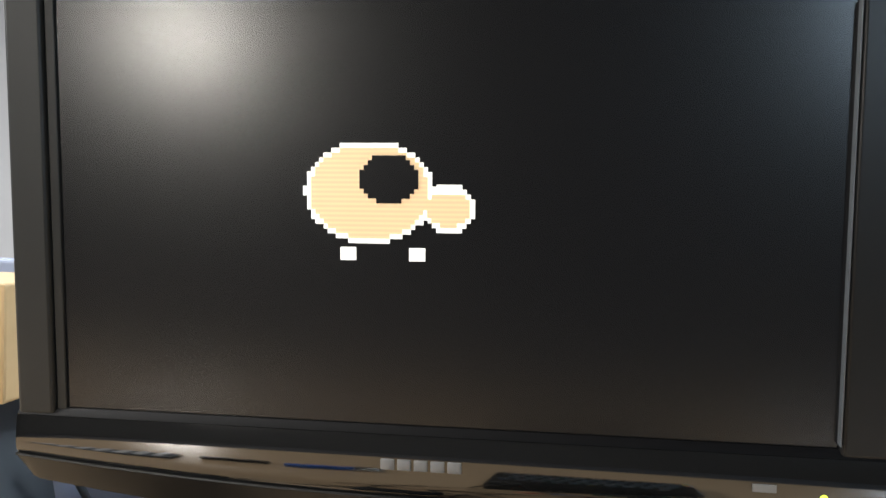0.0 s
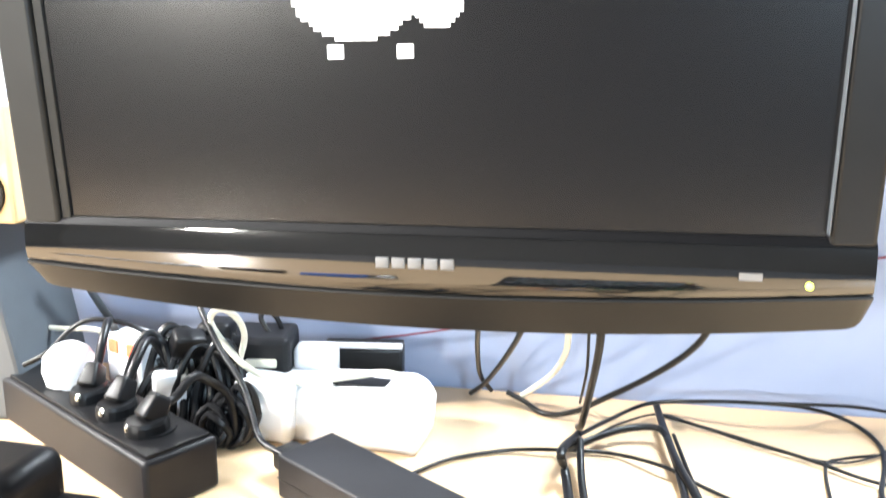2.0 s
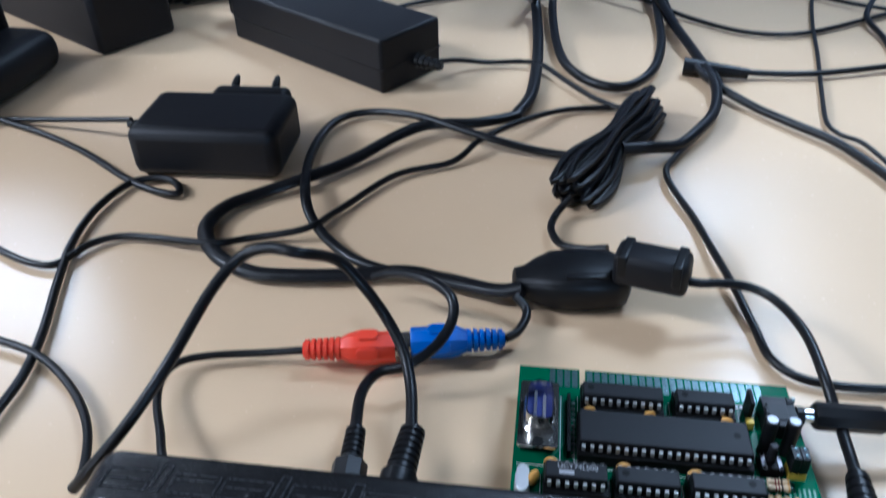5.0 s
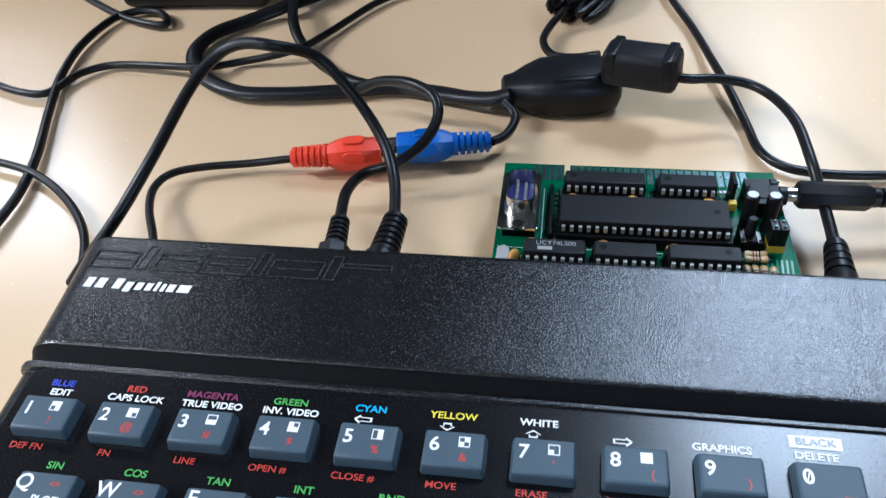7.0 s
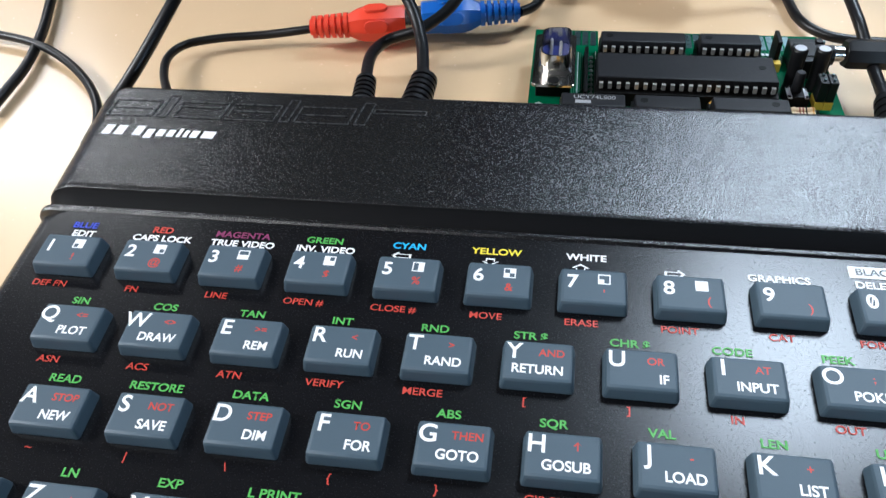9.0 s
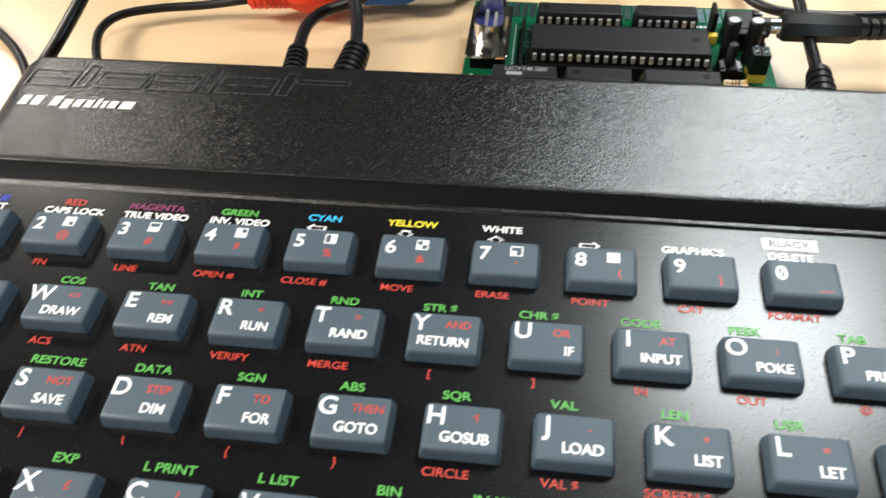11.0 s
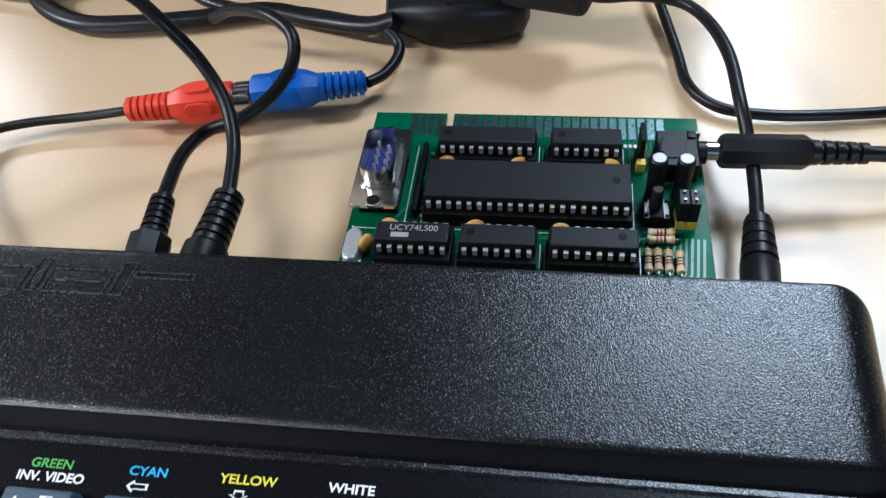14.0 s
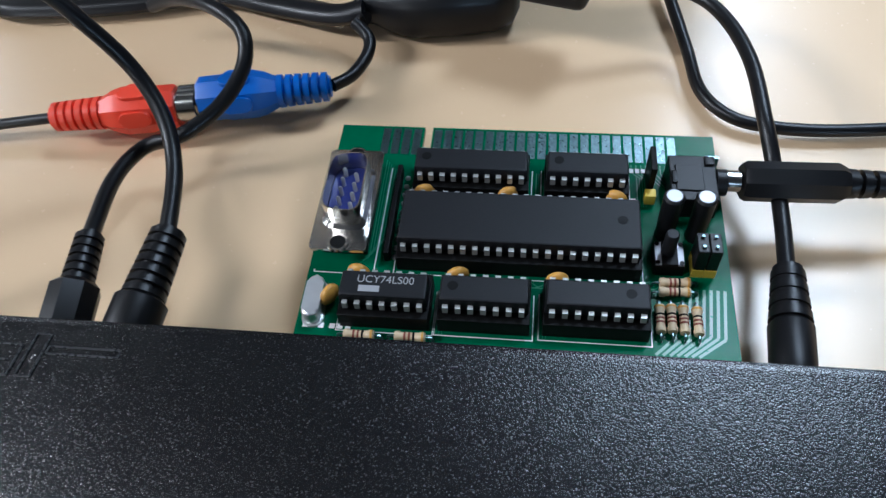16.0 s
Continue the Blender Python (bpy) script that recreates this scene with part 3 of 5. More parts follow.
LEG = 0.0025
for r, (x0, keys) in enumerate(ROWS_OF_KEYS):
    y = -0.1279 - ROW * r
    for i, text in enumerate(keys):
        x = x0 + PITCH * i
        key = add_key(x, y)
        f = text.split("|")
        if r == 0:
            digit, colour, use, sign, below = f
            if digit == "0":
                write("/", -0.0044, 0.0012, KEY_H + 0.00005, 0.0036, INK_WHITE, key, bold=0.00002)
            write(digit, -0.0044, 0.0012, KEY_H + 0.00005, 0.0048, INK_WHITE, key, bold=0.00009)
            write(sign, 0.0022 if i < 7 else 0.0034, -0.0016, KEY_H + 0.00005, 0.0028, INK_RED, key, bold=0.00003)
            if i < 8:
                block_sign(key, i + 1)
            if colour == "BLACK":
                bm = prism(bmesh.new(), round_rect(0.0112, 0.0031, 0.0001, x - 0.0005, y - PY + 0.0116), 0.00008, 0.00015)
                part("label_patch", bm, INK_WHITE, plate)
                write(colour, x - 0.0005, y - PY + 0.0116, 0.0003, LEG, PLATE, plate, bold=0.00004, squeeze=1.12)
            elif colour:
                write(colour, x - 0.0014, y - PY + 0.0107, 0.00015, LEG, INKS[colour], plate, bold=0.00006, squeeze=1.12)
            if use in "<^v>":
                arrow_sign(x - 0.0026, y - PY + 0.0078, use)
            else:
                write(use, x - 0.0008, y - PY + 0.0081, 0.00015, 0.0025, INK_WHITE, plate, bold=0.00007, squeeze=1.10)
        else:
            if r == 2 and f[0] == "S":
                f = ["S", "SAVE", "NOT", "RESTORE", "|"]
            letter, word, sign, above, below = f
            write(letter, -0.0047, 0.0022, KEY_H + 0.00005, 0.0050, INK_WHITE, key, bold=0.00008)
            write(word, 0.0050, -0.0017, KEY_H + 0.00005, 0.0028, INK_WHITE, key, "RIGHT", bold=0.00006, squeeze=0.95)
            write(sign, 0.0026, 0.0022, KEY_H + 0.00005, 0.0023, INK_RED, key, bold=0.00003)
            write(above, x - 0.0018, y - PY + 0.0082, 0.00015, LEG, INK_GREEN, plate, bold=0.00006, squeeze=1.12)
        write(below, x - 0.0022, y - PY - 0.0070, 0.00015, 0.0023, INK_RED, plate, bold=0.00003, squeeze=1.12)
for x, y, w, words in ((0.0925, -0.1279 - 2 * ROW, 0.0147, ("ENTER",)), (-0.0960, -0.1279 - 3 * ROW, 0.0195, ("CAPS", "SHIFT")), (0.0632, -0.1279 - 3 * ROW, 0.0147, ("SYMBOL", "SHIFT")), (0.0880, -0.1279 - 3 * ROW, 0.030, ("BREAK", "SPACE"))):
    key = add_key(x, y, w)
    for i, word in enumerate(words):
        write(word, 0.0, (0.0015 - 0.003 * i) if len(words) > 1 else 0.0, KEY_H + 0.00005, 0.0024, INK_RED if words[0] == "SYMBOL" else INK_WHITE, key)

# ---- interface board plugged in behind the computer ----
board = thing("circuit_board", "green interface circuit board with socketed chips, plugged into the computer", "circuit board", pose(0, 0, 0.011, -2.7, 0, 0) @ pose(0, 0, -0.011))
BZ = 0.011
outline = [(0.0, -0.0700), (0.0900, -0.0700), (0.0900, 0.0), (0.0227, 0.0), (0.0227, -0.0095), (0.0207, -0.0095), (0.0207, 0.0), (0.0, 0.0)]
part("board", prism(bmesh.new(), outline, BZ - 0.0016, BZ), PCB, board)
for x, y in ((0.003, -0.003), (0.087, -0.003)):
    part("standoff", lathe(bmesh.new(), ((-0.0006, 0.0025), (BZ - 0.0016, 0.0025)), (x, y - 0.008, 0), (0, 0, 1)), BLACK, board)
for i in range(28):
    if i != 4:
        x = 0.0105 + 0.00254 * i
        part("contact", box(bmesh.new(), x - 0.0000, x + 0.0019, -0.0092, -0.0008, BZ + 0.00002, BZ + 0.00012), TIN, board)
for x, y in ((0.0045, -0.0112), (0.0868, -0.0105)):
    part("mounting_ring", lathe(bmesh.new(), ((0, 0.0024), (0.0001, 0.0024)), (x, y, BZ + 0.00004), (0, 0, 1), 22), TIN, board)
    part("mounting_hole", lathe(bmesh.new(), ((0, 0.0015), (0.0001, 0.0015)), (x, y, BZ + 0.00012), (0, 0, 1), 18), SOCKET, board)
# copper tracks under the mask
rnd = random.Random(4)
tracks = bmesh.new()


def track(points, w=0.0004):
    for (x0, y0), (x1, y1) in zip(points, points[1:]):
        d = Vector((x1 - x0, y1 - y0)).normalized() * w
        q = [tracks.verts.new((x, y, BZ + 0.00006)) for x, y in ((x0 - d.y, y0 + d.x), (x0 + d.y, y0 - d.x), (x1 + d.y, y1 - d.x), (x1 - d.y, y1 + d.x))]
        tracks.faces.new(q)


for i in range(7):
    x = 0.0128 + 0.0006 * i
    track([(x, -0.0112 - 0.0007 * i), (x, -0.040 + 0.001 * i), (x - 0.002, -0.042 + 0.001 * i)], 0.00012)
for i in range(12):
    x = 0.0735 + 0.0011 * i
    track([(x - 0.003, -0.0100), (x - 0.003, -0.0125), (x, -0.0150 - 0.0004 * i)], 0.00013)
for i in range(7):
    x = 0.0790 + 0.0014 * i
    track([(x - 0.0055, -0.0600), (x, -0.0545 - 0.0002 * i), (min(x + 0.001, 0.0890), -0.044)], 0.00032)
for i in range(26):
    x = 0.021 + 0.002 * i
    y = rnd.choice((-0.0118, -0.0248, -0.0445, -0.0458))
    track([(x, y), (x + rnd.uniform(0.001, 0.004), y), (x + 0.005, y + rnd.choice((-0.0012, 0.0012)))], 0.00013)
for x in (0.0486, 0.0716, 0.0289, 0.0500):
    for i in range(4):
        track([(x + 0.0006 * i, -0.0138 - (0.0355 if x < 0.04 or x == 0.05 else 0)), (x + 0.0006 * i, -0.0225 - (0.036 if x < 0.04 or x == 0.05 else 0))], 0.00013)
tagged(part("copper_pattern", tracks, TRACE, board, "pale green copper tracks"), kind="stuff")
for x, y, w in ((0.0700, -0.0125, 0.004), (0.0785, -0.0125, 0.003), (0.0015, -0.0585, 0.005), (0.0072, -0.0585, 0.005)):
    for k in range(3):
        part("printed_bar", box(bmesh.new(), x + k * w / 3, x + (k + 0.7) * w / 3, y, y + 0.0012, BZ + 0.0001, BZ + 0.00013), INK_WHITE, board)
for x0, x1, y0, y1 in ((0.0012, 0.0145, -0.0447, -0.0445), (0.0143, 0.0145, -0.0447, -0.0140), (0.0012, 0.0014, -0.0447, -0.0440)):
    part("printed_line", box(bmesh.new(), x0, x1, y0, y1, BZ + 0.0001, BZ + 0.00013), INK_WHITE, board)


def chip(x, y, pins, wide=0.00635, label="black chip in a socket", notch=1, words=None):
    """A chip in its socket; x, y is the back left corner of its body."""
    n = pins // 2
    w = max(0.00254 * n + 0.0005, 0.0178)
    sock = part("chip_socket", box(bmesh.new(), x - 0.0002, x + w + 0.0002, y - wide - 0.0022, y + 0.0022, BZ, BZ + 0.0046, 0.0002), SOCKET, board)
    body = bmesh.new()
    box(body, x, x + w, y - wide, y, BZ + 0.0050, BZ + 0.0085, 0.0004, 2, 0.0003)
    bo = part("chip", body, CHIP, board, label)
    if not words:
        part("pin_one_mark", lathe(bmesh.new(), ((0, 0.0011), (0.00006, 0.0011)), ((x + 0.0028) if notch < 0 else (x + w - 0.0040), y - wide * 0.45, BZ + 0.0085), (0, 0, 1), 16), SOCKET, bo)
    off = (w - 0.00254 * (n - 1)) / 2
    for x0, x1, y0, y1 in ((x - 0.0008, x + w + 0.0008, y - wide - 0.0033, y - wide - 0.0031), (x - 0.0010, x - 0.0008, y - wide - 0.0033, y + 0.0010), (x + w + 0.0008, x + w + 0.0010, y - wide - 0.0033, y + 0.0010)):
        part("printed_line", box(bmesh.new(), x0, x1, y0, y1, BZ + 0.0001, BZ + 0.00013), INK_WHITE, board)
    for i in range(n):
        px = x + off + 0.00254 * i
        for side in (0, 1):
            bm = bmesh.new()
            yy = y - wide - 0.0009 if side == 0 else y + 0.0004
            box(bm, px - 0.00055, px + 0.00055, yy, yy + 0.0006, BZ + 0.0052, BZ + 0.0069)
            box(bm, px - 0.00055, px + 0.00055, min(yy, y - wide) if side == 0 else y - 0.0001, (y - wide + 0.0001) if side == 0 else yy + 0.0006, BZ + 0.0066, BZ + 0.0070)
            part("pin", bm, PIN, bo)
    if words:
        write(words, x + w * 0.52, y - wide * 0.36, BZ + 0.00856, 0.0025, INK_GREY, bo, bold=0.0, squeeze=0.95)
        part("maker_bar", box(bmesh.new(), x + 0.0042, x + 0.0085, y - wide * 0.80, y - wide * 0.58, BZ + 0.00851, BZ + 0.00855), INK_GREY, bo, "plain grey bar")
    return bo


chip(0.0208, -0.0142, 20, 0.0066, notch=-1)
chip(0.0506, -0.0140, 14, 0.0066, notch=-1)
chip(0.0196, -0.0270, 40, 0.0138, "long black chip in a socket")
chip(0.0096, -0.0490, 14, 0.0066, notch=-1, words="UCY74LS00")
chip(0.0300, -0.0488, 14, 0.0066, notch=-1)
chip(0.0512, -0.0485, 16, 0.0066)

# nine-pin connector standing on the board
FLANGE = BZ + 0.0068
conn = part("serial_connector", prism(bmesh.new(), round_rect(0.0125, 0.0285, 0.001, 0.0072, -0.0290), FLANGE - 0.0008, FLANGE, 0.0002), CHROME, board, "bright steel nine-pin connector with a blue insert")
part("connector_body", box(bmesh.new(), 0.0020, 0.0124, -0.0395, -0.0180, BZ, FLANGE - 0.0008, 0.0004), SOCKET, conn)


def d_outline(w0, w1, h, cx, cy, r=0.0030):
    pts = [(-w0 / 2, h / 2), (-w1 / 2, -h / 2), (w1 / 2, -h / 2), (w0 / 2, h / 2)]
    out = []
    for i, p in enumerate(pts):
        p, a, b = Vector(p), Vector(pts[i - 1]), Vector(pts[(i + 1) % 4])
        for k in range(5):
            t = k / 4
            s, e = p + (a - p).normalized() * r, p + (b - p).normalized() * r
            q = s.lerp(p, t).lerp(p.lerp(e, t), t)
            out.append((cx + q.y, cy + q.x))
    return out


shell = bmesh.new()
o = d_outline(0.0172, 0.0155, 0.0086, 0.0074, -0.0290)
wide = d_outline(0.0186, 0.0169, 0.0100, 0.0074, -0.0290)
i_ = d_outline(0.0166, 0.0149, 0.0080, 0.0074, -0.0290)
a = [[shell.verts.new((x, y, z)) for x, y in q] for q, z in ((wide, FLANGE), (o, FLANGE + 0.0008), (o, FLANGE + 0.0060), (i_, FLANGE + 0.0060), (i_, FLANGE + 0.0002))]
for r0, r1 in zip(a, a[1:]):
    for k in range(len(r0)):
        shell.faces.new((r0[k], r0[(k + 1) % len(r0)], r1[(k + 1) % len(r0)], r1[k]))
part("shell", shell, CHROME, conn)
part("insert", prism(bmesh.new(), d_outline(0.0164, 0.0147, 0.0078, 0.0074, -0.0290), FLANGE + 0.0001, FLANGE + 0.0010), BLUE_IN, conn, "blue plastic insert")
for col, n in ((0, 5), (1, 4)):
    for k in range(n):
        part("contact_pin", lathe(bmesh.new(), ((0, 0.0005), (0.0040, 0.0005), (0.0045, 0.0002)), (0.0060 + 0.0028 * col, -0.0290 + 0.00277 * (k - (n - 1) / 2), FLANGE - 0.0008), (0, 0, 1), 8), CAN, conn)
for y in (-0.0165, -0.0415):
    part("hole_rim", lathe(bmesh.new(), ((0, 0.0025), (0.0005, 0.0023)), (0.0072, y, FLANGE), (0, 0, 1), 20), CHROME, conn)
    part("jack_screw", lathe(bmesh.new(), ((0, 0.0017), (0.0006, 0.0017)), (0.0072, y, FLANGE), (0, 0, 1), 14), SOCKET, conn, "round threaded hole")
# pin strip
strip = part("pin_strip", box(bmesh.new(), 0.0163, 0.0175, -0.0410, -0.0155, BZ, BZ + 0.0034, 0.0002), SOCKET, board, "slim black resistor strip")
for k in range(10):
    y = -0.0170 - 0.00254 * k
    part("strip_pin", lathe(bmesh.new(), ((0, 0.0007), (0.0003, 0.0006), (0.0006, 0.0002)), (0.0185, y, BZ + 0.0001), (0, 0, 1), 10), CAN, strip, "bright solder joint")


def disc_capacitor(x, y, turn=0.0):
    bm = bmesh.new()
    q = bmesh.ops.create_uvsphere(bm, u_segments=14, v_segments=9, radius=0.0026)
    for v in q["verts"]:
        v.co = Vector((v.co.x, v.co.y * 0.55, v.co.z * 0.95))
    part("capacitor", bm, TAN, board, "ochre ceramic capacitor", pose(x, y, BZ + 0.0029, 0, 0, turn))


for x, y in ((0.0234, -0.0232), (0.0424, -0.0230), (0.0664, -0.0228), (0.0119, -0.0460), (0.0329, -0.0455), (0.0537, -0.0455), (0.0066, -0.0520)):
    disc_capacitor(x, y, 60 if x < 0.008 else rnd.uniform(-20, 20))
crystal = prism(bmesh.new(), round_rect(0.0037, 0.0102, 0.0018, 0.0034, -0.0530), BZ + 0.0006, BZ + 0.0040, 0.0006)
prism(crystal, round_rect(0.0046, 0.0111, 0.0022, 0.0034, -0.0530), BZ, BZ + 0.0006)
part("crystal", crystal, CAN, board, "oval steel crystal can")

# audio socket, electrolytics, button, jumpers
sock = bmesh.new()
box(sock, 0.0778, 0.0880, -0.0250, -0.0120, BZ, BZ + 0.0062, 0.0003)
box(sock, 0.0790, 0.0850, -0.0225, -0.0150, BZ + 0.0062, BZ + 0.0066, 0.0002)
box(sock, 0.0782, 0.0794, -0.0205, -0.0170, BZ + 0.0062, BZ + 0.0068, 0.0001)
box(sock, 0.0856, 0.0876, -0.0150, -0.0126, BZ + 0.0062, BZ + 0.0068, 0.0001)
lathe(sock, ((0, 0.0030), (0.0022, 0.0030)), (0.0880, -0.0180, BZ + 0.0042), (1, 0, 0), 18)
part("audio_socket", sock, BLACK, board, "black audio socket")
part("socket_tab", box(bmesh.new(), 0.0862, 0.0892, -0.0118, -0.0110, BZ + 0.0005, BZ + 0.0052), TIN, board)
part("socket_tab", box(bmesh.new(), 0.0735, 0.0748, -0.0190, -0.0120, BZ, BZ + 0.0088, 0.0002), SOCKET, board)
part("jumper_cap", box(bmesh.new(), 0.0728, 0.0752, -0.0218, -0.0195, BZ, BZ + 0.0030, 0.0002), YELLOW, board, "yellow plastic jumper")
for x in (0.0768, 0.0833):
    e = part("electrolytic_capacitor", lathe(bmesh.new(), ((0, 0.0021), (0.0008, 0.0022), (0.0012, 0.0020), (0.0131, 0.0022), (0.0136, 0.0018)), (x, -0.0302, BZ), (0, 0, 1), 22), BLACK, board, "black electrolytic capacitor with a bright top")
    part("top_disc", lathe(bmesh.new(), ((0, 0.0016), (0.00008, 0.0016)), (x, -0.0302, BZ + 0.0136), (0, 0, 1), 22), DULL, e)
btn = part("push_button", box(bmesh.new(), 0.0738, 0.0800, -0.0409, -0.0347, BZ, BZ + 0.0034, 0.0002), SOCKET, board, "black push button on a steel frame")
part("button_frame", box(bmesh.new(), 0.0740, 0.0798, -0.0407, -0.0349, BZ + 0.0034, BZ + 0.0038), DULL, btn)
part("plunger", lathe(bmesh.new(), ((0, 0.0015), (0.0060, 0.0014), (0.0064, 0.0011)), (0.0766, -0.0374, BZ + 0.0038), (0, 0, 1)), BRICK, btn)
part("button_core", box(bmesh.new(), 0.0752, 0.0786, -0.0409, -0.0346, BZ + 0.0030, BZ + 0.0041, 0.0002), SOCKET, btn)
for x in (0.0744, 0.0793):
    for y in (-0.0402, -0.0354):
        part("rivet", lathe(bmesh.new(), ((0, 0.0005), (0.0002, 0.0005)), (x, y, BZ + 0.0038), (0, 0, 1), 10), SOCKET, btn)
for k in range(2):
    j = part("jumper_block", box(bmesh.new(), 0.0816 + 0.00254 * k, 0.0840 + 0.00254 * k, -0.0409, -0.0359, BZ + 0.0026, BZ + 0.0090, 0.0002), BLACK, board, "black jumper on pins")
    part("jumper_base", box(bmesh.new(), 0.0816 + 0.00254 * k, 0.0840 + 0.00254 * k, -0.0409, -0.0359, BZ, BZ + 0.0025), YELLOW, j, "yellow jumper base")
    for y in (-0.0397, -0.0371):
        part("jumper_pin", box(bmesh.new(), 0.0825 + 0.00254 * k, 0.0831 + 0.00254 * k, y - 0.0003, y + 0.0003, BZ + 0.0090, BZ + 0.0096), TIN, j)


def resistor(x, y, turn):
    m = pose(x, y, BZ + 0.0013, 0, 0, turn)
    bm = lathe(bmesh.new(), ((-0.0032, 0.0004), (-0.0031, 0.0010), (-0.0022, 0.0011), (-0.0018, 0.0009), (0.0018, 0.0009), (0.0022, 0.0011), (0.0031, 0.0010), (0.0032, 0.0004)), (0, 0, 0), (1, 0, 0), 12)
    ob = part("resistor", bm, BEIGE, board, "small beige banded resistor", m)
    for d, mat in ((-0.0012, BROWN), (-0.0003, BROWN), (0.0006, SOCKET), (0.0024, TAN)):
        part("colour_band", lathe(bmesh.new(), ((0, 0.00098 if abs(d) < 0.002 else 0.00114), (0.0004, 0.00098 if abs(d) < 0.002 else 0.00114)), (d, 0, 0), (1, 0, 0), 12), mat, ob)
    bm = sweep(bmesh.new(), [(-0.0046, 0, -0.0013), (-0.0044, 0, -0.0002), (-0.0032, 0, 0)], 0.00028, 6, 3)
    sweep(bm, [(0.0046, 0, -0.0013), (0.0044, 0, -0.0002), (0.0032, 0, 0)], 0.00028, 6, 3)
    part("lead", bm, TIN, ob)


for x, y, turn in ((0.0781, -0.0434, 3), (0.0779, -0.0457, 3), (0.0746, -0.0524, 90), (0.0769, -0.0522, 90), (0.0793, -0.0523, 90), (0.0820, -0.0525, 90), (0.0140, -0.0602, 0), (0.0245, -0.0600, 0)):
    resistor(x, y, turn)

# ---- plugs ----


def ribbed(bm, p0, way, length, r0, r1, ribs, seg=18, groove=0.74):
    """A strain relief: a tapering sleeve with ribs."""
    prof = []
    for i in range(ribs):
        a, b = i / ribs, (i + 0.62) / ribs
        ra, rb = r0 + (r1 - r0) * a, r0 + (r1 - r0) * b
        prof += [(length * a, ra), (length * b, rb), (length * b + 0.0001, rb * groove), (length * (i + 0.98) / ribs, rb * groove)]
    return lathe(bm, prof, p0, way, seg)


def phono_plug(name, label, p0, p1, mat):
    """A phono plug from its mouth p0 to the cable end p1."""
    p0, p1 = Vector(p0), Vector(p1)
    way = (p1 - p0).normalized()
    n = (p1 - p0).length
    ob = thing(name, label, "plug", None, "phono plugs")
    bm = lathe(bmesh.new(), ((0, 0.0054), (0.0006, 0.0058), (n * 0.18, 0.0059), (n * 0.22, 0.0063), (n * 0.42, 0.0063), (n * 0.50, 0.0056), (n * 0.585, 0.0042), (n * 0.62, 0.0038)), p0, way, 8)
    part("grip", bm, mat, ob)
    side = way.cross(Vector((0, 0, 1))).normalized()
    for turn in (-1, 0, 1):
        out = (side * turn + Vector((0, 0, 1)) * (1.0 if turn == 0 else 0.35)).normalized()
        pad = prism(bmesh.new(), round_rect(n * 0.24, 0.0042, 0.0018), -0.0010, 0.0007, 0.0003)
        frame3 = Matrix((way, out.cross(way), out)).transposed().to_4x4()
        part("grip_pad", pad, mat, ob, "", Matrix.Translation(p0 + way * n * 0.30 + out * 0.0058) @ frame3)
    part("strain_relief", ribbed(bmesh.new(), p0 + way * n * 0.60, way, n * 0.40, 0.0044, 0.0038, 6), mat, ob)
    part("ferrule", lathe(bmesh.new(), ((0, 0.0042), (0.006, 0.0042)), p0 - way * 0.0050, way, 20), STEEL, ob, "bright metal ferrule")
    return ob


phono_plug("red_plug", "red phono plug joined to the blue one", (-0.0461, 0.0068, 0.0085), (-0.0795, 0.0014, 0.0085), RED_PLUG)
phono_plug("blue_socket", "blue phono socket joined to the red plug", (-0.0408, 0.0095, 0.0085), (-0.0065, 0.0156, 0.0085), BLUE_PLUG)


def jack_plug(name, label, p0, way, grip_r, grip_len, relief_len, seg=8, r0=0.70, r1=0.45, ribs=5, groove=0.74):
    way = Vector(way).normalized()
    p0 = Vector(p0)
    ob = thing(name, label, "plug", None, "black plugs")
    part("grip", lathe(bmesh.new(), ((0, grip_r * 0.88), (0.0010, grip_r), (grip_len * 0.92, grip_r), (grip_len, grip_r * 0.78)), p0, way, seg), BLACK, ob)
    part("strain_relief", ribbed(bmesh.new(), p0 + way * grip_len, way, relief_len, grip_r * r0, grip_r * r1, ribs, 18, groove), CABLE, ob)
    return ob


AUDIO = jack_plug("audio_plug", "black audio plug in the board's socket", (0.0935, -0.0175, BZ + 0.0056), (1, 0.04, -0.03), 0.0045, 0.0225, 0.0150, 8, 0.74, 0.60, 5, 0.62)
part("tip_sleeve", lathe(bmesh.new(), ((0, 0.0024), (0.0034, 0.0024)), (0.0896, -0.0177, BZ + 0.0056), (1, 0.02, 0), 16), STEEL, AUDIO)
POWER = jack_plug("power_plug", "black power plug in the back of the computer", (0.0978, -0.0690, 0.0170), (0.08, 0.95, 0.0), 0.0044, 0.0165, 0.0125, 20, 0.96, 0.74, 4, 0.88)
EAR = jack_plug("lead_plug", "black lead plug in the back of the computer", (-0.0468, -0.0690, 0.0170), (-0.08, 0.95, 0.04), 0.0054, 0.0155, 0.0125, 8, 0.66, 0.58, 6, 0.80)
MIC = jack_plug("lead_plug", "black lead plug in the back of the computer", (-0.0335, -0.0690, 0.0170), (0.07, 0.95, 0.04), 0.0057, 0.0130, 0.0168, 18, 0.84, 0.70, 7, 0.82)

# ---- power adapters ----


def rounded_box_thing(name, label, category, m, lx, ly, lz, r, mat):
    ob = thing(name, label, category, m)
    part("housing", box(bmesh.new(), -lx / 2, lx / 2, -ly / 2, ly / 2, 0, lz, r, 3), mat, ob)
    return ob


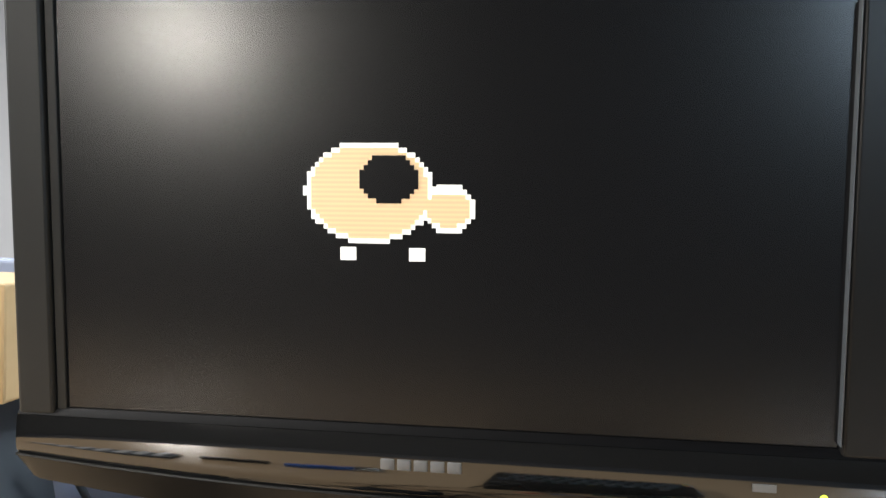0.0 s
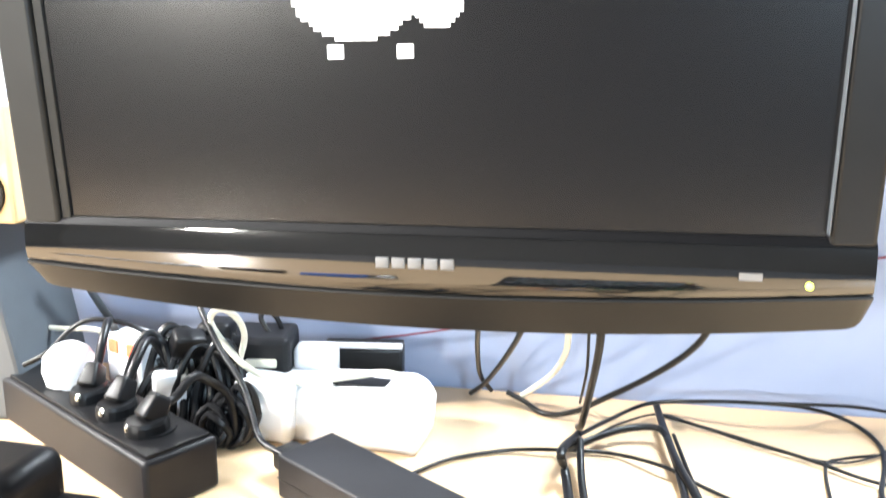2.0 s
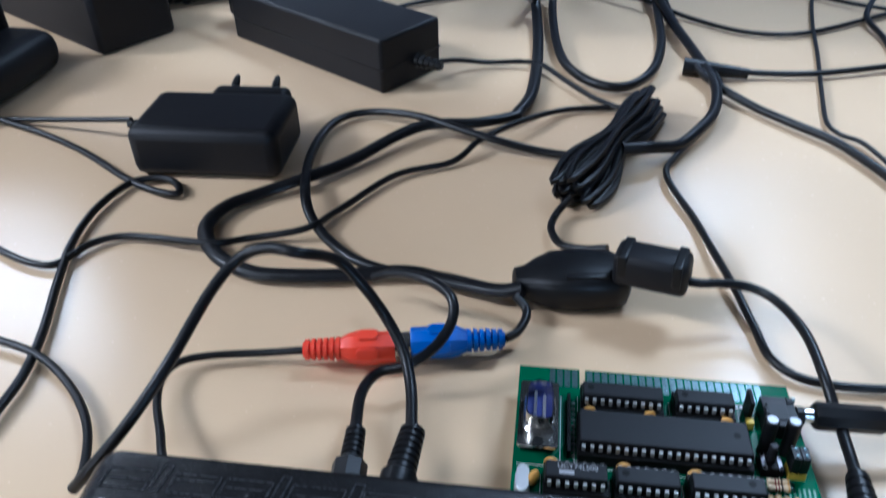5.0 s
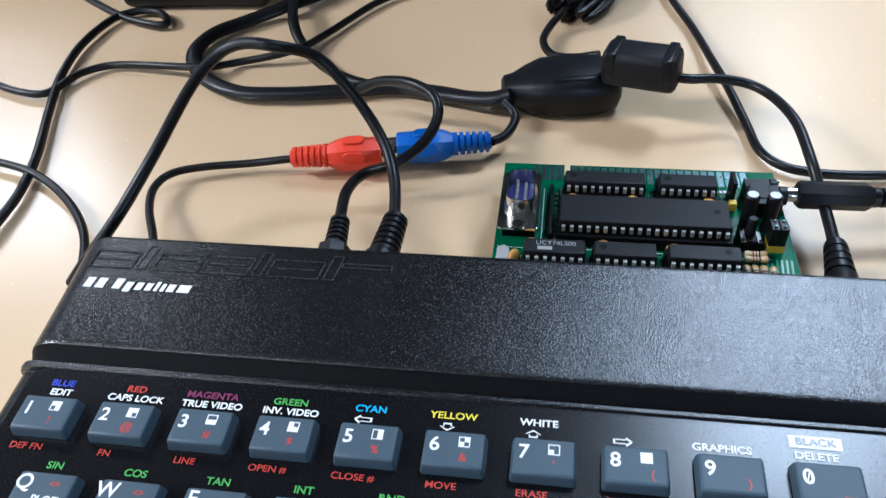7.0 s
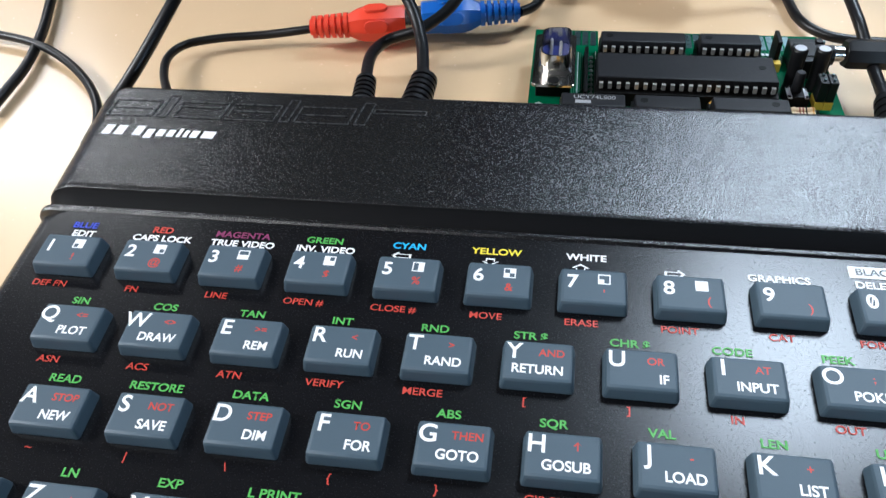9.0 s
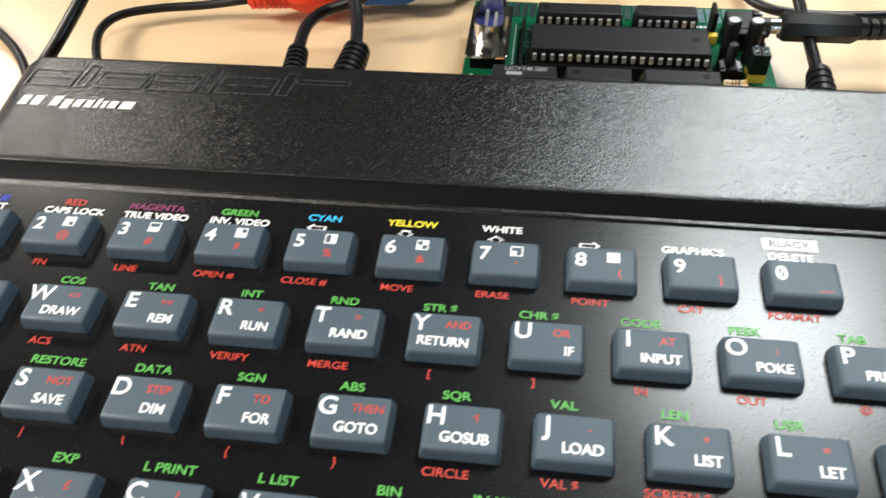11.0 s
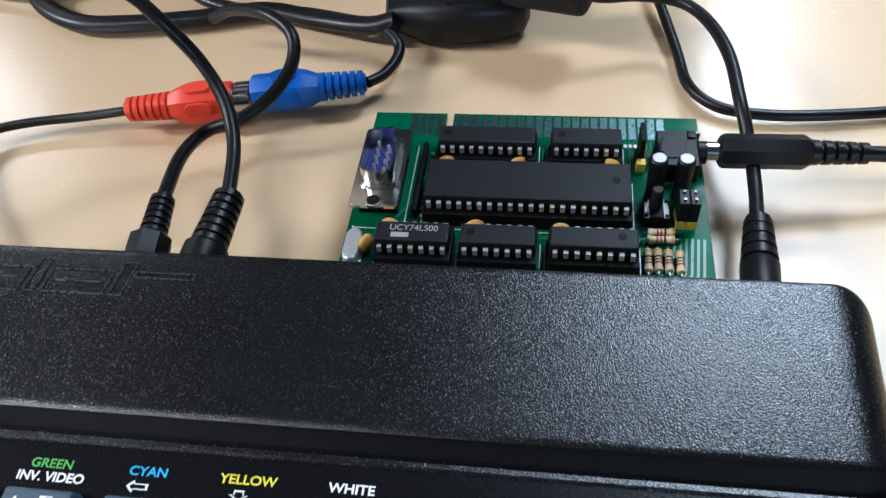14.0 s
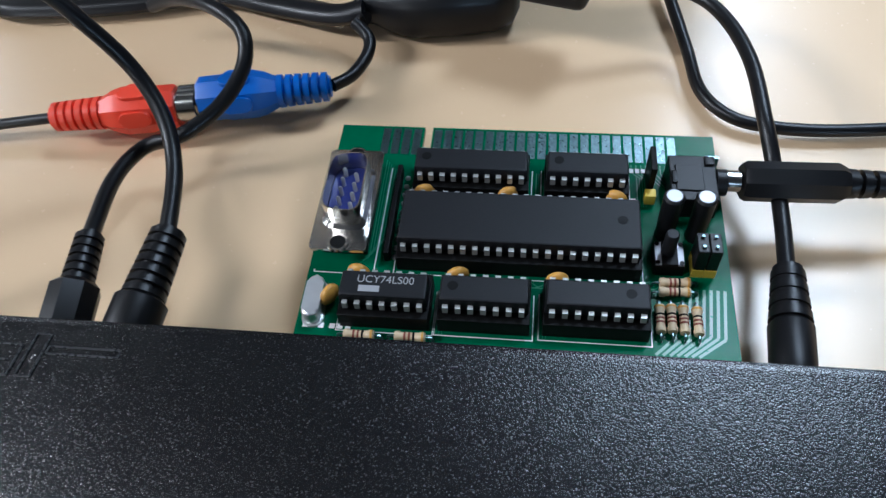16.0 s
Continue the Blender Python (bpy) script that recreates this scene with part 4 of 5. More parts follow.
brick = rounded_box_thing("power_supply", "black rectangular laptop-style power supply lying on the desk", "power supply", pose(-0.1434, 0.2985, 0.0, 0, 0, -34.2), 0.150, 0.0525, 0.0345, 0.0022, BRICK)
part("seam", box(bmesh.new(), -0.0752, 0.0752, -0.02645, 0.02645, 0.0150, 0.0156), BLACK, brick)
part("inlet_plug", box(bmesh.new(), -0.103, -0.0750, -0.011, 0.011, 0.006, 0.024, 0.003), BLACK, brick)
part("outlet_sleeve", ribbed(bmesh.new(), (0.0750, 0.004, 0.013), (1, 0.3, -0.1), 0.018, 0.0045, 0.0026, 5), CABLE, brick)
wa = thing("wall_adapter", "black wall-plug power adapter with two pins lying on the desk", "power adapter", pose(-0.1682, 0.1515, 0.0, 0, 0, 2))
part("housing", box(bmesh.new(), -0.0390, 0.0390, -0.0245, 0.0250, 0.0, 0.0275, 0.0060, 3), BRICK, wa)
part("pin_base", box(bmesh.new(), -0.0110, 0.0330, 0.0200, 0.0360, 0.0020, 0.0265, 0.0050, 3), BLACK, wa)
for x in (-0.0035, 0.0200):
    part("prong", lathe(bmesh.new(), ((0, 0.0021), (0.015, 0.0020), (0.0175, 0.0016), (0.019, 0.0008)), (x, 0.0345, 0.0165), (0, 0.92, 0.38), 14), BLACK, wa, "")
    part("prong_sleeve", lathe(bmesh.new(), ((0, 0.0024), (0.0145, 0.0023)), (x, 0.0340, 0.0160), (0, 0.92, 0.38), 14), BLACK, wa)
part("lead_sleeve", ribbed(bmesh.new(), (-0.0388, 0.004, 0.0160), (-1, 0, -0.05), 0.012, 0.0034, 0.0022, 4), CABLE, wa)

strip = thing("power_strip", "black multi-socket power strip with plugs in it", "power strip", pose(-0.392, 0.368, 0.0, 0, 0, -32.0))
part("housing", box(bmesh.new(), -0.150, 0.128, -0.030, 0.030, 0.0, 0.042, 0.004, 3), BRICK, strip)
part("cap", box(bmesh.new(), -0.146, 0.124, -0.026, 0.026, 0.042, 0.0445, 0.001), BLACK, strip)
for k in range(4):
    part("outlet", lathe(bmesh.new(), ((0, 0.0185), (0.0012, 0.0185), (0.0013, 0.016)), (0.086 - 0.044 * k, 0, 0.0445), (0, 0, 1), 24), BLACK, strip, "round black outlet")

block = thing("white_extension_block", "white plastic extension block lying behind the power supply", "extension block", pose(-0.196, 0.432, 0.0, 0, 0, -6))
body = bmesh.new()
pts = [(-0.085, 0.0), (-0.085, 0.040), (-0.060, 0.047), (-0.03, 0.046), (0.01, 0.049), (0.055, 0.053), (0.066, 0.048), (0.074, 0.036), (0.070, 0.0)]
lo = [body.verts.new((x, -0.026 if z > 0.02 else -0.030, z)) for x, z in pts]
hi = [body.verts.new((x, 0.026 if z > 0.02 else 0.030, z)) for x, z in pts]
body.faces.new(lo)
body.faces.new(hi[::-1])
for k in range(len(pts)):
    body.faces.new((lo[k], lo[(k + 1) % len(pts)], hi[(k + 1) % len(pts)], hi[k]))
bmesh.ops.bevel(body, geom=list(body.edges), offset=0.005, segments=3, profile=0.5, affect="EDGES")
part("housing", body, WHITE, block)
part("recess", prism(bmesh.new(), round_rect(0.060, 0.020, 0.009, 0.018, -0.004), 0.0480, 0.0515), BLACK, block, "dark oval recess")

# ---- at the side of the desk ----
stand = thing("grey_stand", "dark grey plastic stand with sloping sides under the loudspeaker", "stand", pose(-0.56, 0.430, 0.0))
bm = box(bmesh.new(), -0.07, 0.085, -0.03, 0.07, 0.0, 0.179, 0.004)
for v in bm.verts:
    v.co.x -= max(0.0, v.co.z) * 0.17
part("housing", bm, GREY, stand)
part("groove", box(bmesh.new(), 0.020, 0.028, -0.0312, -0.0290, 0.0, 0.15, 0.0005), BLACK, stand)
sp = thing("loudspeaker", "small light wood loudspeaker with black cones on a stand", "loudspeaker", pose(-0.544, 0.430, 0.179))
part("cabinet", box(bmesh.new(), -0.07, 0.073, -0.03, 0.07, 0.0, 0.099, 0.003), SPEAKER, sp)
for x, z, r in ((0.049, 0.071, 0.016), (0.043, 0.026, 0.023), (-0.02, 0.05, 0.030)):
    part("cone", lathe(bmesh.new(), ((0, r), (0.003, r), (0.0032, r * 0.85), (0.001, r * 0.3)), (x, -0.03, z), (0, -1, 0), 28), BLACK, sp, "black speaker cone")
dev = thing("desk_device", "black rounded plastic device with a pale round button", "device", pose(-0.40, 0.220, 0.0, 0, 0, -3))
part("base", box(bmesh.new(), -0.09, 0.082, -0.046, 0.046, 0.0, 0.028, 0.012, 4), BRICK, dev)
part("body", box(bmesh.new(), -0.09, 0.052, -0.020, 0.046, 0.010, 0.062, 0.014, 4), BLACK, dev)
part("button", lathe(bmesh.new(), ((0, 0.0048), (0.0012, 0.0046), (0.0018, 0.0030)), (0.085, -0.040, 0.0150), (0.4, -0.5, 0.8), 20), WHITE, dev, "pale round button")


def marker_pen(label, m, length, r, mat, cap):
    ob = thing("marker_pen", label, "marker pen", m, "marker pens")
    part("barrel", lathe(bmesh.new(), ((0, r * 0.8), (0.002, r), (length * 0.68, r), (length * 0.69, r * 0.92)), (0, 0, r), (1, 0, 0), 18), mat, ob)
    part("cap", lathe(bmesh.new(), ((0, r * 1.06), (length * 0.27, r * 1.04), (length * 0.30, r * 0.7)), (length * 0.69, 0, r), (1, 0, 0), 18), cap, ob)


marker_pen("blue marker pen with a pale cap lying on the desk", pose(-0.372, -0.150, 0.0, 0, 0, -11), 0.125, 0.0075, BLUE_PLUG, STEEL)
marker_pen("black marker pen lying on the desk", pose(-0.485, -0.152, 0.0, 0, 0, -5), 0.090, 0.0070, BLACK, BLACK)
rack = thing("ribbed_tray", "grey plastic tray with pale ribs lying on the desk", "tray", pose(-0.60, -0.118, 0.0, 0, 0, -13))
part("base", box(bmesh.new(), -0.09, 0.09, -0.030, 0.030, 0.0, 0.008, 0.002), GREY, rack)
for k in range(7):
    part("rib", box(bmesh.new(), -0.080 + 0.0245 * k, -0.068 + 0.0245 * k, -0.026, 0.026, 0.008, 0.012, 0.001), WHITE, rack, "pale rib")

# ---- what is plugged into the power strip ----
STRIP = pose(-0.392, 0.368, 0.0445, 0, 0, -32.0)


def strip_plug(label, x, y, mat, r=0.017, tall=0.030, lift=0.0, turn=0.0):
    ob = thing("mains_plug", label, "mains plug", STRIP @ pose(x, y, 0, 0, 0, turn), "plugs in the power strip")
    part("body", lathe(bmesh.new(), ((0, r), (tall * 0.40, r), (tall * 0.55, r * 0.90), (tall * 0.60, r * 0.4)), (0, 0, 0), (0, 0, 1), 20, 0.85), mat, ob)
    part("grip", box(bmesh.new(), -0.0085, 0.0085, -0.0110, 0.0110, 0.0, 0.021, 0.003, 3, 0.0030), mat, ob, "", pose(0, 0.001, tall * 0.45, -36, 0, 12))
    part("cord", sweep(bmesh.new(), ((0, 0.009, tall * 0.45 + 0.011), (-0.003, 0.022, 0.032 + lift), (-0.012, 0.040, 0.042 + lift), (-0.022, 0.058, 0.030 + lift), (-0.020, 0.072, 0.0), (-0.022, 0.076, -0.0405)), 0.0036), CABLE, ob)
    part("stud", lathe(bmesh.new(), ((0, 0.0036), (0.0015, 0.0034), (0.0026, 0.0018)), (0.002, -r * 0.86, tall * 0.36), (0, -1, 0.25), 16), STEEL, ob, "bright stud")
    return ob


strip_plug("black round mains plug in the power strip", 0.088, -0.004, BLACK, 0.0165, 0.019, -0.012, -14)
strip_plug("black round mains plug in the power strip", 0.044, -0.004, BLACK, 0.0165, 0.020, 0.004, 8)
strip_plug("black round mains plug in the power strip", 0.000, -0.004, BLACK, 0.0165, 0.020, 0.010, 22)
big = thing("mains_plug", "large white round mains plug in the power strip", "mains plug", STRIP @ pose(-0.046, 0.004, 0), "plugs in the power strip")
part("body", lathe(bmesh.new(), ((0, 0.021), (0.016, 0.022), (0.027, 0.019), (0.034, 0.011)), (0, 0, 0), (0, -0.15, 1), 26), WHITE, big)
small = thing("mains_plug", "small white plug standing beside the power strip", "mains plug", pose(-0.343, 0.401, 0.0, 0, 0, 20), "plugs in the power strip")
part("body", box(bmesh.new(), -0.014, 0.014, -0.010, 0.010, 0.0, 0.060, 0.004, 3), WHITE, small)
switch = thing("adapter_plug", "white switched plug adapter with lit red switches", "plug adapter", pose(-0.383, 0.424, 0.0, 0, 0, -25))
part("housing", box(bmesh.new(), -0.026, 0.026, -0.016, 0.016, 0.0, 0.082, 0.006, 3), WHITE, switch)
for x in (-0.012, 0.013):
    part("switch", box(bmesh.new(), x - 0.006, x + 0.006, -0.0178, -0.0120, 0.066, 0.078, 0.0012), NEON, switch, "lit red rocker switch")
box_a = thing("power_adapter", "black power adapter box lying behind the power strip", "power adapter", pose(-0.300, 0.462, 0.0, 0, 0, 8))
part("housing", box(bmesh.new(), -0.045, 0.045, -0.026, 0.026, 0.0, 0.078, 0.006, 3), BRICK, box_a)
part("tab", box(bmesh.new(), 0.006, 0.034, -0.0300, -0.0255, 0.052, 0.060, 0.002), CREAM, box_a, "pale yellow tab")
part("top_plug", box(bmesh.new(), -0.036, -0.006, -0.030, 0.0, 0.060, 0.092, 0.006, 3), BLACK, box_a)
box_b = thing("remote_box", "flat black box with a white top edge behind the white block", "box", pose(-0.196, 0.506, 0.0, 0, 0, 7))
part("housing", box(bmesh.new(), -0.042, 0.034, -0.016, 0.016, 0.0, 0.056, 0.003), BLACK, box_b)
bmt = box(bmesh.new(), -0.042, 0.034, -0.0165, -0.010, 0.0562, 0.0605, 0.001)
part("edge", bmt, WHITE, box_b, "white upper edge")
wb = thing("white_extension_block", "small white plastic block beside the white extension block", "extension block", pose(-0.262, 0.418, 0.0, 0, 0, -12))
part("housing", box(bmesh.new(), -0.026, 0.028, -0.018, 0.018, 0.0, 0.052, 0.006, 3), WHITE, wb)
wb2 = thing("white_extension_block", "small white plastic plug behind the white extension block", "extension block", pose(-0.235, 0.468, 0.0, 0, 0, 6))
part("housing", box(bmesh.new(), -0.020, 0.020, -0.012, 0.012, 0.0, 0.066, 0.006, 3), WHITE, wb2)

# a bunch of cord standing on edge beside the strip
bunch = thing("coiled_cable", "tangled bunch of black cord tied in loops", "coiled cable", pose(-0.290, 0.392, 0.0, 0, 0, -20))
loops = random.Random(11)
for k in range(14):
    rx, rz = loops.uniform(0.012, 0.022), loops.uniform(0.014, 0.024)
    dx, dy, lean = loops.uniform(-0.012, 0.010), loops.uniform(-0.014, 0.014), loops.uniform(-0.4, 0.4)
    p = []
    for i in range(10):
        a = 2 * math.pi * i / 9
        p.append((dx + rx * math.cos(a), dy + lean * rz * math.sin(a) + 0.002 * math.cos(3 * a), 0.0036 + rz + rz * math.sin(a)))
    part("strand", sweep(bmesh.new(), p, 0.0030, 8, 5), CABLE, bunch)
tangle = thing("coiled_cable", "tangled black cords and plugs heaped behind the power strip", "coiled cable", pose(-0.325, 0.420, 0.0, 0, 0, 10))
for k in range(19):
    x0, y0 = loops.uniform(-0.055, 0.02), loops.uniform(-0.02, 0.02)
    h0 = loops.uniform(0.055, 0.092)
    p = [(x0 - 0.02, y0 - 0.012, 0.0036), (x0 - 0.014, y0 - 0.008, h0 * 0.6), (x0, y0, h0), (x0 + 0.014, y0 + 0.004, h0 * 0.92), (x0 + 0.024, y0 - 0.006, h0 * 0.5), (x0 + 0.020, y0 - 0.016, 0.0036)]
    part("strand", sweep(bmesh.new(), p, 0.0034, 8, 6), CABLE, tangle)
for x, y, z, t in ((-0.010, -0.006, 0.070, 30), (0.016, 0.004, 0.060, -25), (-0.002, 0.012, 0.052, 70)):
    part("plug", box(bmesh.new(), -0.014, 0.014, -0.010, 0.010, 0.0, 0.022, 0.004, 3), BLACK, tangle, "black moulded plug", pose(x, y, z, 20, 10, t))

# ---- interface dongle with ferrite ----
dongle = thing("adapter_dongle", "black plastic cable adapter box with a ferrite choke on its lead", "cable adapter", pose(-0.0055, 0.0501, 0.0, 0, 0, 8.6))
dl = 0.0469
hous = bmesh.new()
rings = []
for x, w, low, top in ((0.0, 0.0045, 0.004, 0.0115), (0.02, 0.0060, 0.003, 0.0130), (0.10, 0.0066, 0.0024, 0.0138), (0.20, 0.0100, 0.0012, 0.0155), (0.34, 0.0130, 0.0, 0.0175), (0.60, 0.0138, 0.0, 0.0180), (0.84, 0.0130, 0.0, 0.0172), (0.95, 0.0105, 0.001, 0.0155), (1.0, 0.0060, 0.004, 0.0120)):
    ring = []
    for k in range(20):
        ang = 2 * math.pi * k / 20
        cy, cz = math.cos(ang), math.sin(ang)
        ring.append(hous.verts.new((x * dl, w * math.copysign(abs(cy) ** 0.62, cy), (low + top) / 2 + (top - low) / 2 * math.copysign(abs(cz) ** 0.62, cz))))
    rings.append(ring)
for ra, rb in zip(rings, rings[1:]):
    for k in range(20):
        hous.faces.new((ra[k], ra[(k + 1) % 20], rb[(k + 1) % 20], rb[k]))
hous.faces.new(rings[0][::-1])
hous.faces.new(rings[-1])
part("housing", hous, BLACK, dongle)
part("ridge", box(bmesh.new(), dl * 0.42, dl * 0.78, -0.0100, -0.0070, 0.0150, 0.0178, 0.0008), BLACK, dongle)
FER = dongle.matrix_basis.inverted() @ pose(0.0350, 0.0495, 0.0, 0, -3, -17.5)
fl = 0.0285
ferrite = part("ferrite_shell", box(bmesh.new(), 0, fl, -0.0072, 0.0072, 0.0155, 0.0300, 0.0030, 3), BRICK, dongle, "black ferrite choke", FER)
for x in (0.14, 0.86):
    part("clip", box(bmesh.new(), fl * x - 0.002, fl * x + 0.002, -0.0075, 0.0075, 0.020, 0.0303, 0.001), BLACK, ferrite)

# a lead folded into a tied coil
coil = thing("coiled_cable", "coil of thin black cable folded in a bundle", "coiled cable", pose(0.0624, 0.2180, 0.0, 0, 0, -114.5))
cl = 0.1079
turns = random.Random(7)
for k in range(18):
    a, z = turns.uniform(-0.0095, 0.0095), turns.uniform(0.003, 0.022)
    w = turns.uniform(0.001, 0.0045)
    e0, e1 = turns.uniform(-0.006, 0.004), turns.uniform(-0.004, 0.006)
    p = [(e0 + 0.002, a * 0.8, z), (cl * 0.25, a * 0.8 + w * 0.6, z + 0.001), (cl * 0.5, a * 0.5 + w * 0.3, z * 0.8 + 0.004), (cl * 0.8, a + w, z), (cl + e1, a, max(0.003, z - 0.002)), (cl * 0.8, a - w, z), (cl * 0.5, a * 0.5 - w * 0.3, z * 0.8 + 0.003), (cl * 0.2, a * 0.8 - w * 0.6, z), (e0 + 0.001, a * 0.8 - 0.001, z)]
    part("strand", sweep(bmesh.new(), p, 0.0017, 8, 5), CABLE, coil)

# ---- cables ----
cable([(-0.1807, -0.0464, 0.0030), (-0.1805, -0.0335, 0.0030), (-0.1811, -0.0183, 0.0030), (-0.1864, 0.0042, 0.0030), (-0.1967, 0.0332, 0.0030), (-0.2054, 0.0608, 0.0030), (-0.2088, 0.0882, 0.0030), (-0.2045, 0.1119, 0.0030), (-0.1949, 0.1206, 0.0030), (-0.1824, 0.1197, 0.0030), (-0.1743, 0.1097, 0.0030), (-0.1818, 0.1079, 0.0030), (-0.2041, 0.1174, 0.0030), (-0.2421, 0.1429, 0.0030), (-0.2751, 0.1603, 0.0030), (-0.3118, 0.1748, 0.0030), (-0.3399, 0.1846, 0.0030)], 0.00185, 'black cable curling back on itself on the desk')
cable([(-0.2206, 0.1600, 0.0150), (-0.2526, 0.1667, 0.0100), (-0.2888, 0.1731, 0.0050), (-0.3109, 0.1734, 0.0030), (-0.3197, 0.1545, 0.0030)], 0.00158, 'thin black lead of the wall adapter')
cable([(-0.2522, 0.0623, 0.0030), (-0.2357, 0.0540, 0.0030), (-0.2179, 0.0471, 0.0030), (-0.2047, 0.0473, 0.0030), (-0.1971, 0.0630, 0.0030), (-0.1819, 0.0708, 0.0030), (-0.1414, 0.0657, 0.0060), (-0.1268, 0.0750, 0.0030), (-0.1017, 0.0811, 0.0060), (-0.0914, 0.1022, 0.0030), (-0.0704, 0.1368, 0.0030), (-0.0435, 0.1528, 0.0030), (-0.0305, 0.1706, 0.0070), (-0.0107, 0.1936, 0.0070), (0.0141, 0.2188, 0.0030), (0.0497, 0.2259, 0.0030)], 0.00167, 'thin black cable lying on the desk')
cable([(0.0031, 0.4436, 0.0100), (-0.0130, 0.3680, 0.0300), (-0.0090, 0.3731, 0.0100), (-0.0047, 0.3055, 0.0040), (-0.0057, 0.2402, 0.0040), (-0.0125, 0.2115, 0.0040), (-0.0161, 0.2052, 0.0040), (-0.0357, 0.1917, 0.0060), (-0.0659, 0.1821, 0.0070), (-0.0957, 0.1451, 0.0050), (-0.1139, 0.1245, 0.0060), (-0.1309, 0.1127, 0.0040), (-0.1457, 0.0978, 0.0040), (-0.1485, 0.0789, 0.0040), (-0.1366, 0.0605, 0.0040), (-0.1180, 0.0499, 0.0040), (-0.0979, 0.0494, 0.0040), (-0.0742, 0.0524, 0.0040), (-0.0507, 0.0570, 0.0040), (-0.0309, 0.0523, 0.0040), (-0.0115, 0.0452, 0.0070), (-0.0014, 0.0444, 0.0100)], 0.00282, 'thick flat black cable looped on the desk', wide=1.3)
cable([(-0.0012, 0.0414, 0.0090), (-0.0166, 0.0509, 0.0040), (-0.0360, 0.0555, 0.0040), (-0.0555, 0.0565, 0.0040), (-0.0771, 0.0649, 0.0040), (-0.0981, 0.0866, 0.0040), (-0.1086, 0.1070, 0.0090), (-0.1186, 0.1536, 0.0040), (-0.1155, 0.1878, 0.0040), (-0.0992, 0.2029, 0.0040), (-0.0673, 0.1910, 0.0090), (-0.0306, 0.1719, 0.0090), (-0.0002, 0.1674, 0.0040), (0.0291, 0.1614, 0.0040)], 0.00211, 'thick black cable looped on the desk', wide=1.2)
cable([(0.0026, 0.4107, 0.0200), (0.0036, 0.3574, 0.0080), (0.0099, 0.2966, 0.0050), (0.0209, 0.2649, 0.0050), (0.0367, 0.2496, 0.0050), (0.0529, 0.2518, 0.0050), (0.0677, 0.2755, 0.0050), (0.0761, 0.3149, 0.0050), (0.0790, 0.3642, 0.0050), (0.0776, 0.4214, 0.0100), (0.0709, 0.4566, 0.0140), (0.0395, 0.4532, 0.0120), (0.0055, 0.4265, 0.0100), (-0.0131, 0.4134, 0.0080)], 0.00299, 'thick black cable in a wide loop on the desk')
cable([(0.0173, 0.1136, 0.0100), (0.0112, 0.1072, 0.0050), (0.0089, 0.0944, 0.0050), (0.0133, 0.0831, 0.0050), (0.0224, 0.0762, 0.0080), (0.0326, 0.0722, 0.0120)], 0.00176, 'thin black cable from the coil to the dongle')
cable([(0.0560, 0.0430, 0.0214), (0.0640, 0.0408, 0.0212), (0.0750, 0.0432, 0.0200), (0.0868, 0.0440, 0.0175), (0.0942, 0.0345, 0.0180), (0.0983, 0.0169, 0.0200), (0.0998, -0.0010, 0.0190), (0.1018, -0.0130, 0.0145), (0.1016, -0.0280, 0.0145), (0.1000, -0.0410, 0.0170)], 0.0018, 'black power cable running to the computer')
cable([(0.0832, 0.4551, 0.0100), (0.0885, 0.3740, 0.0060), (0.0957, 0.3177, 0.0050), (0.1045, 0.2767, 0.0050), (0.1058, 0.2559, 0.0040), (0.0916, 0.2070, 0.0040), (0.0721, 0.1700, 0.0040), (0.0649, 0.1485, 0.0040), (0.0744, 0.1113, 0.0030), (0.0790, 0.0828, 0.0050), (0.0837, 0.0601, 0.0050), (0.0881, 0.0388, 0.0030), (0.0904, 0.0235, 0.0030), (0.0966, 0.0148, 0.0030), (0.1055, 0.0114, 0.0030), (0.1185, 0.0104, 0.0030), (0.1377, 0.0119, 0.0030), (0.1650, 0.0156, 0.0030), (0.2123, 0.0233, 0.0030)], 0.0017, 'black cable running along the desk')
cable([(0.1290, -0.0161, 0.0155), (0.1370, -0.0156, 0.0148), (0.1500, -0.0146, 0.0125), (0.1700, -0.0135, 0.0080), (0.2000, -0.0130, 0.0030), (0.2500, -0.0140, 0.0022)], 0.0021, "black cable of the audio plug")
cable([(0.0922, 0.2836, 0.0080), (0.1013, 0.2592, 0.0060), (0.1202, 0.2328, 0.0040), (0.1378, 0.2126, 0.0040), (0.1565, 0.1924, 0.0040), (0.1718, 0.1602, 0.0040), (0.1790, 0.1401, 0.0040)], 0.00246, 'thick black cable looped on the desk')
cable([(0.0920, 0.2818, 0.0080), (0.1109, 0.2794, 0.0060), (0.1350, 0.2794, 0.0040), (0.1692, 0.2825, 0.0040), (0.2125, 0.2968, 0.0040), (0.2403, 0.3082, 0.0040)], 0.00194, 'thin black cable lying on the desk')
cable([(0.2494, 0.4608, 0.0030), (0.2185, 0.4488, 0.0030), (0.2010, 0.4338, 0.0030), (0.1863, 0.3734, 0.0030), (0.1761, 0.3154, 0.0030), (0.1651, 0.2588, 0.0030), (0.1581, 0.2179, 0.0030), (0.1617, 0.2035, 0.0030), (0.1701, 0.1961, 0.0030), (0.1754, 0.1805, 0.0030), (0.1805, 0.1587, 0.0030)], 0.00132, 'thin black cable lying on the desk')
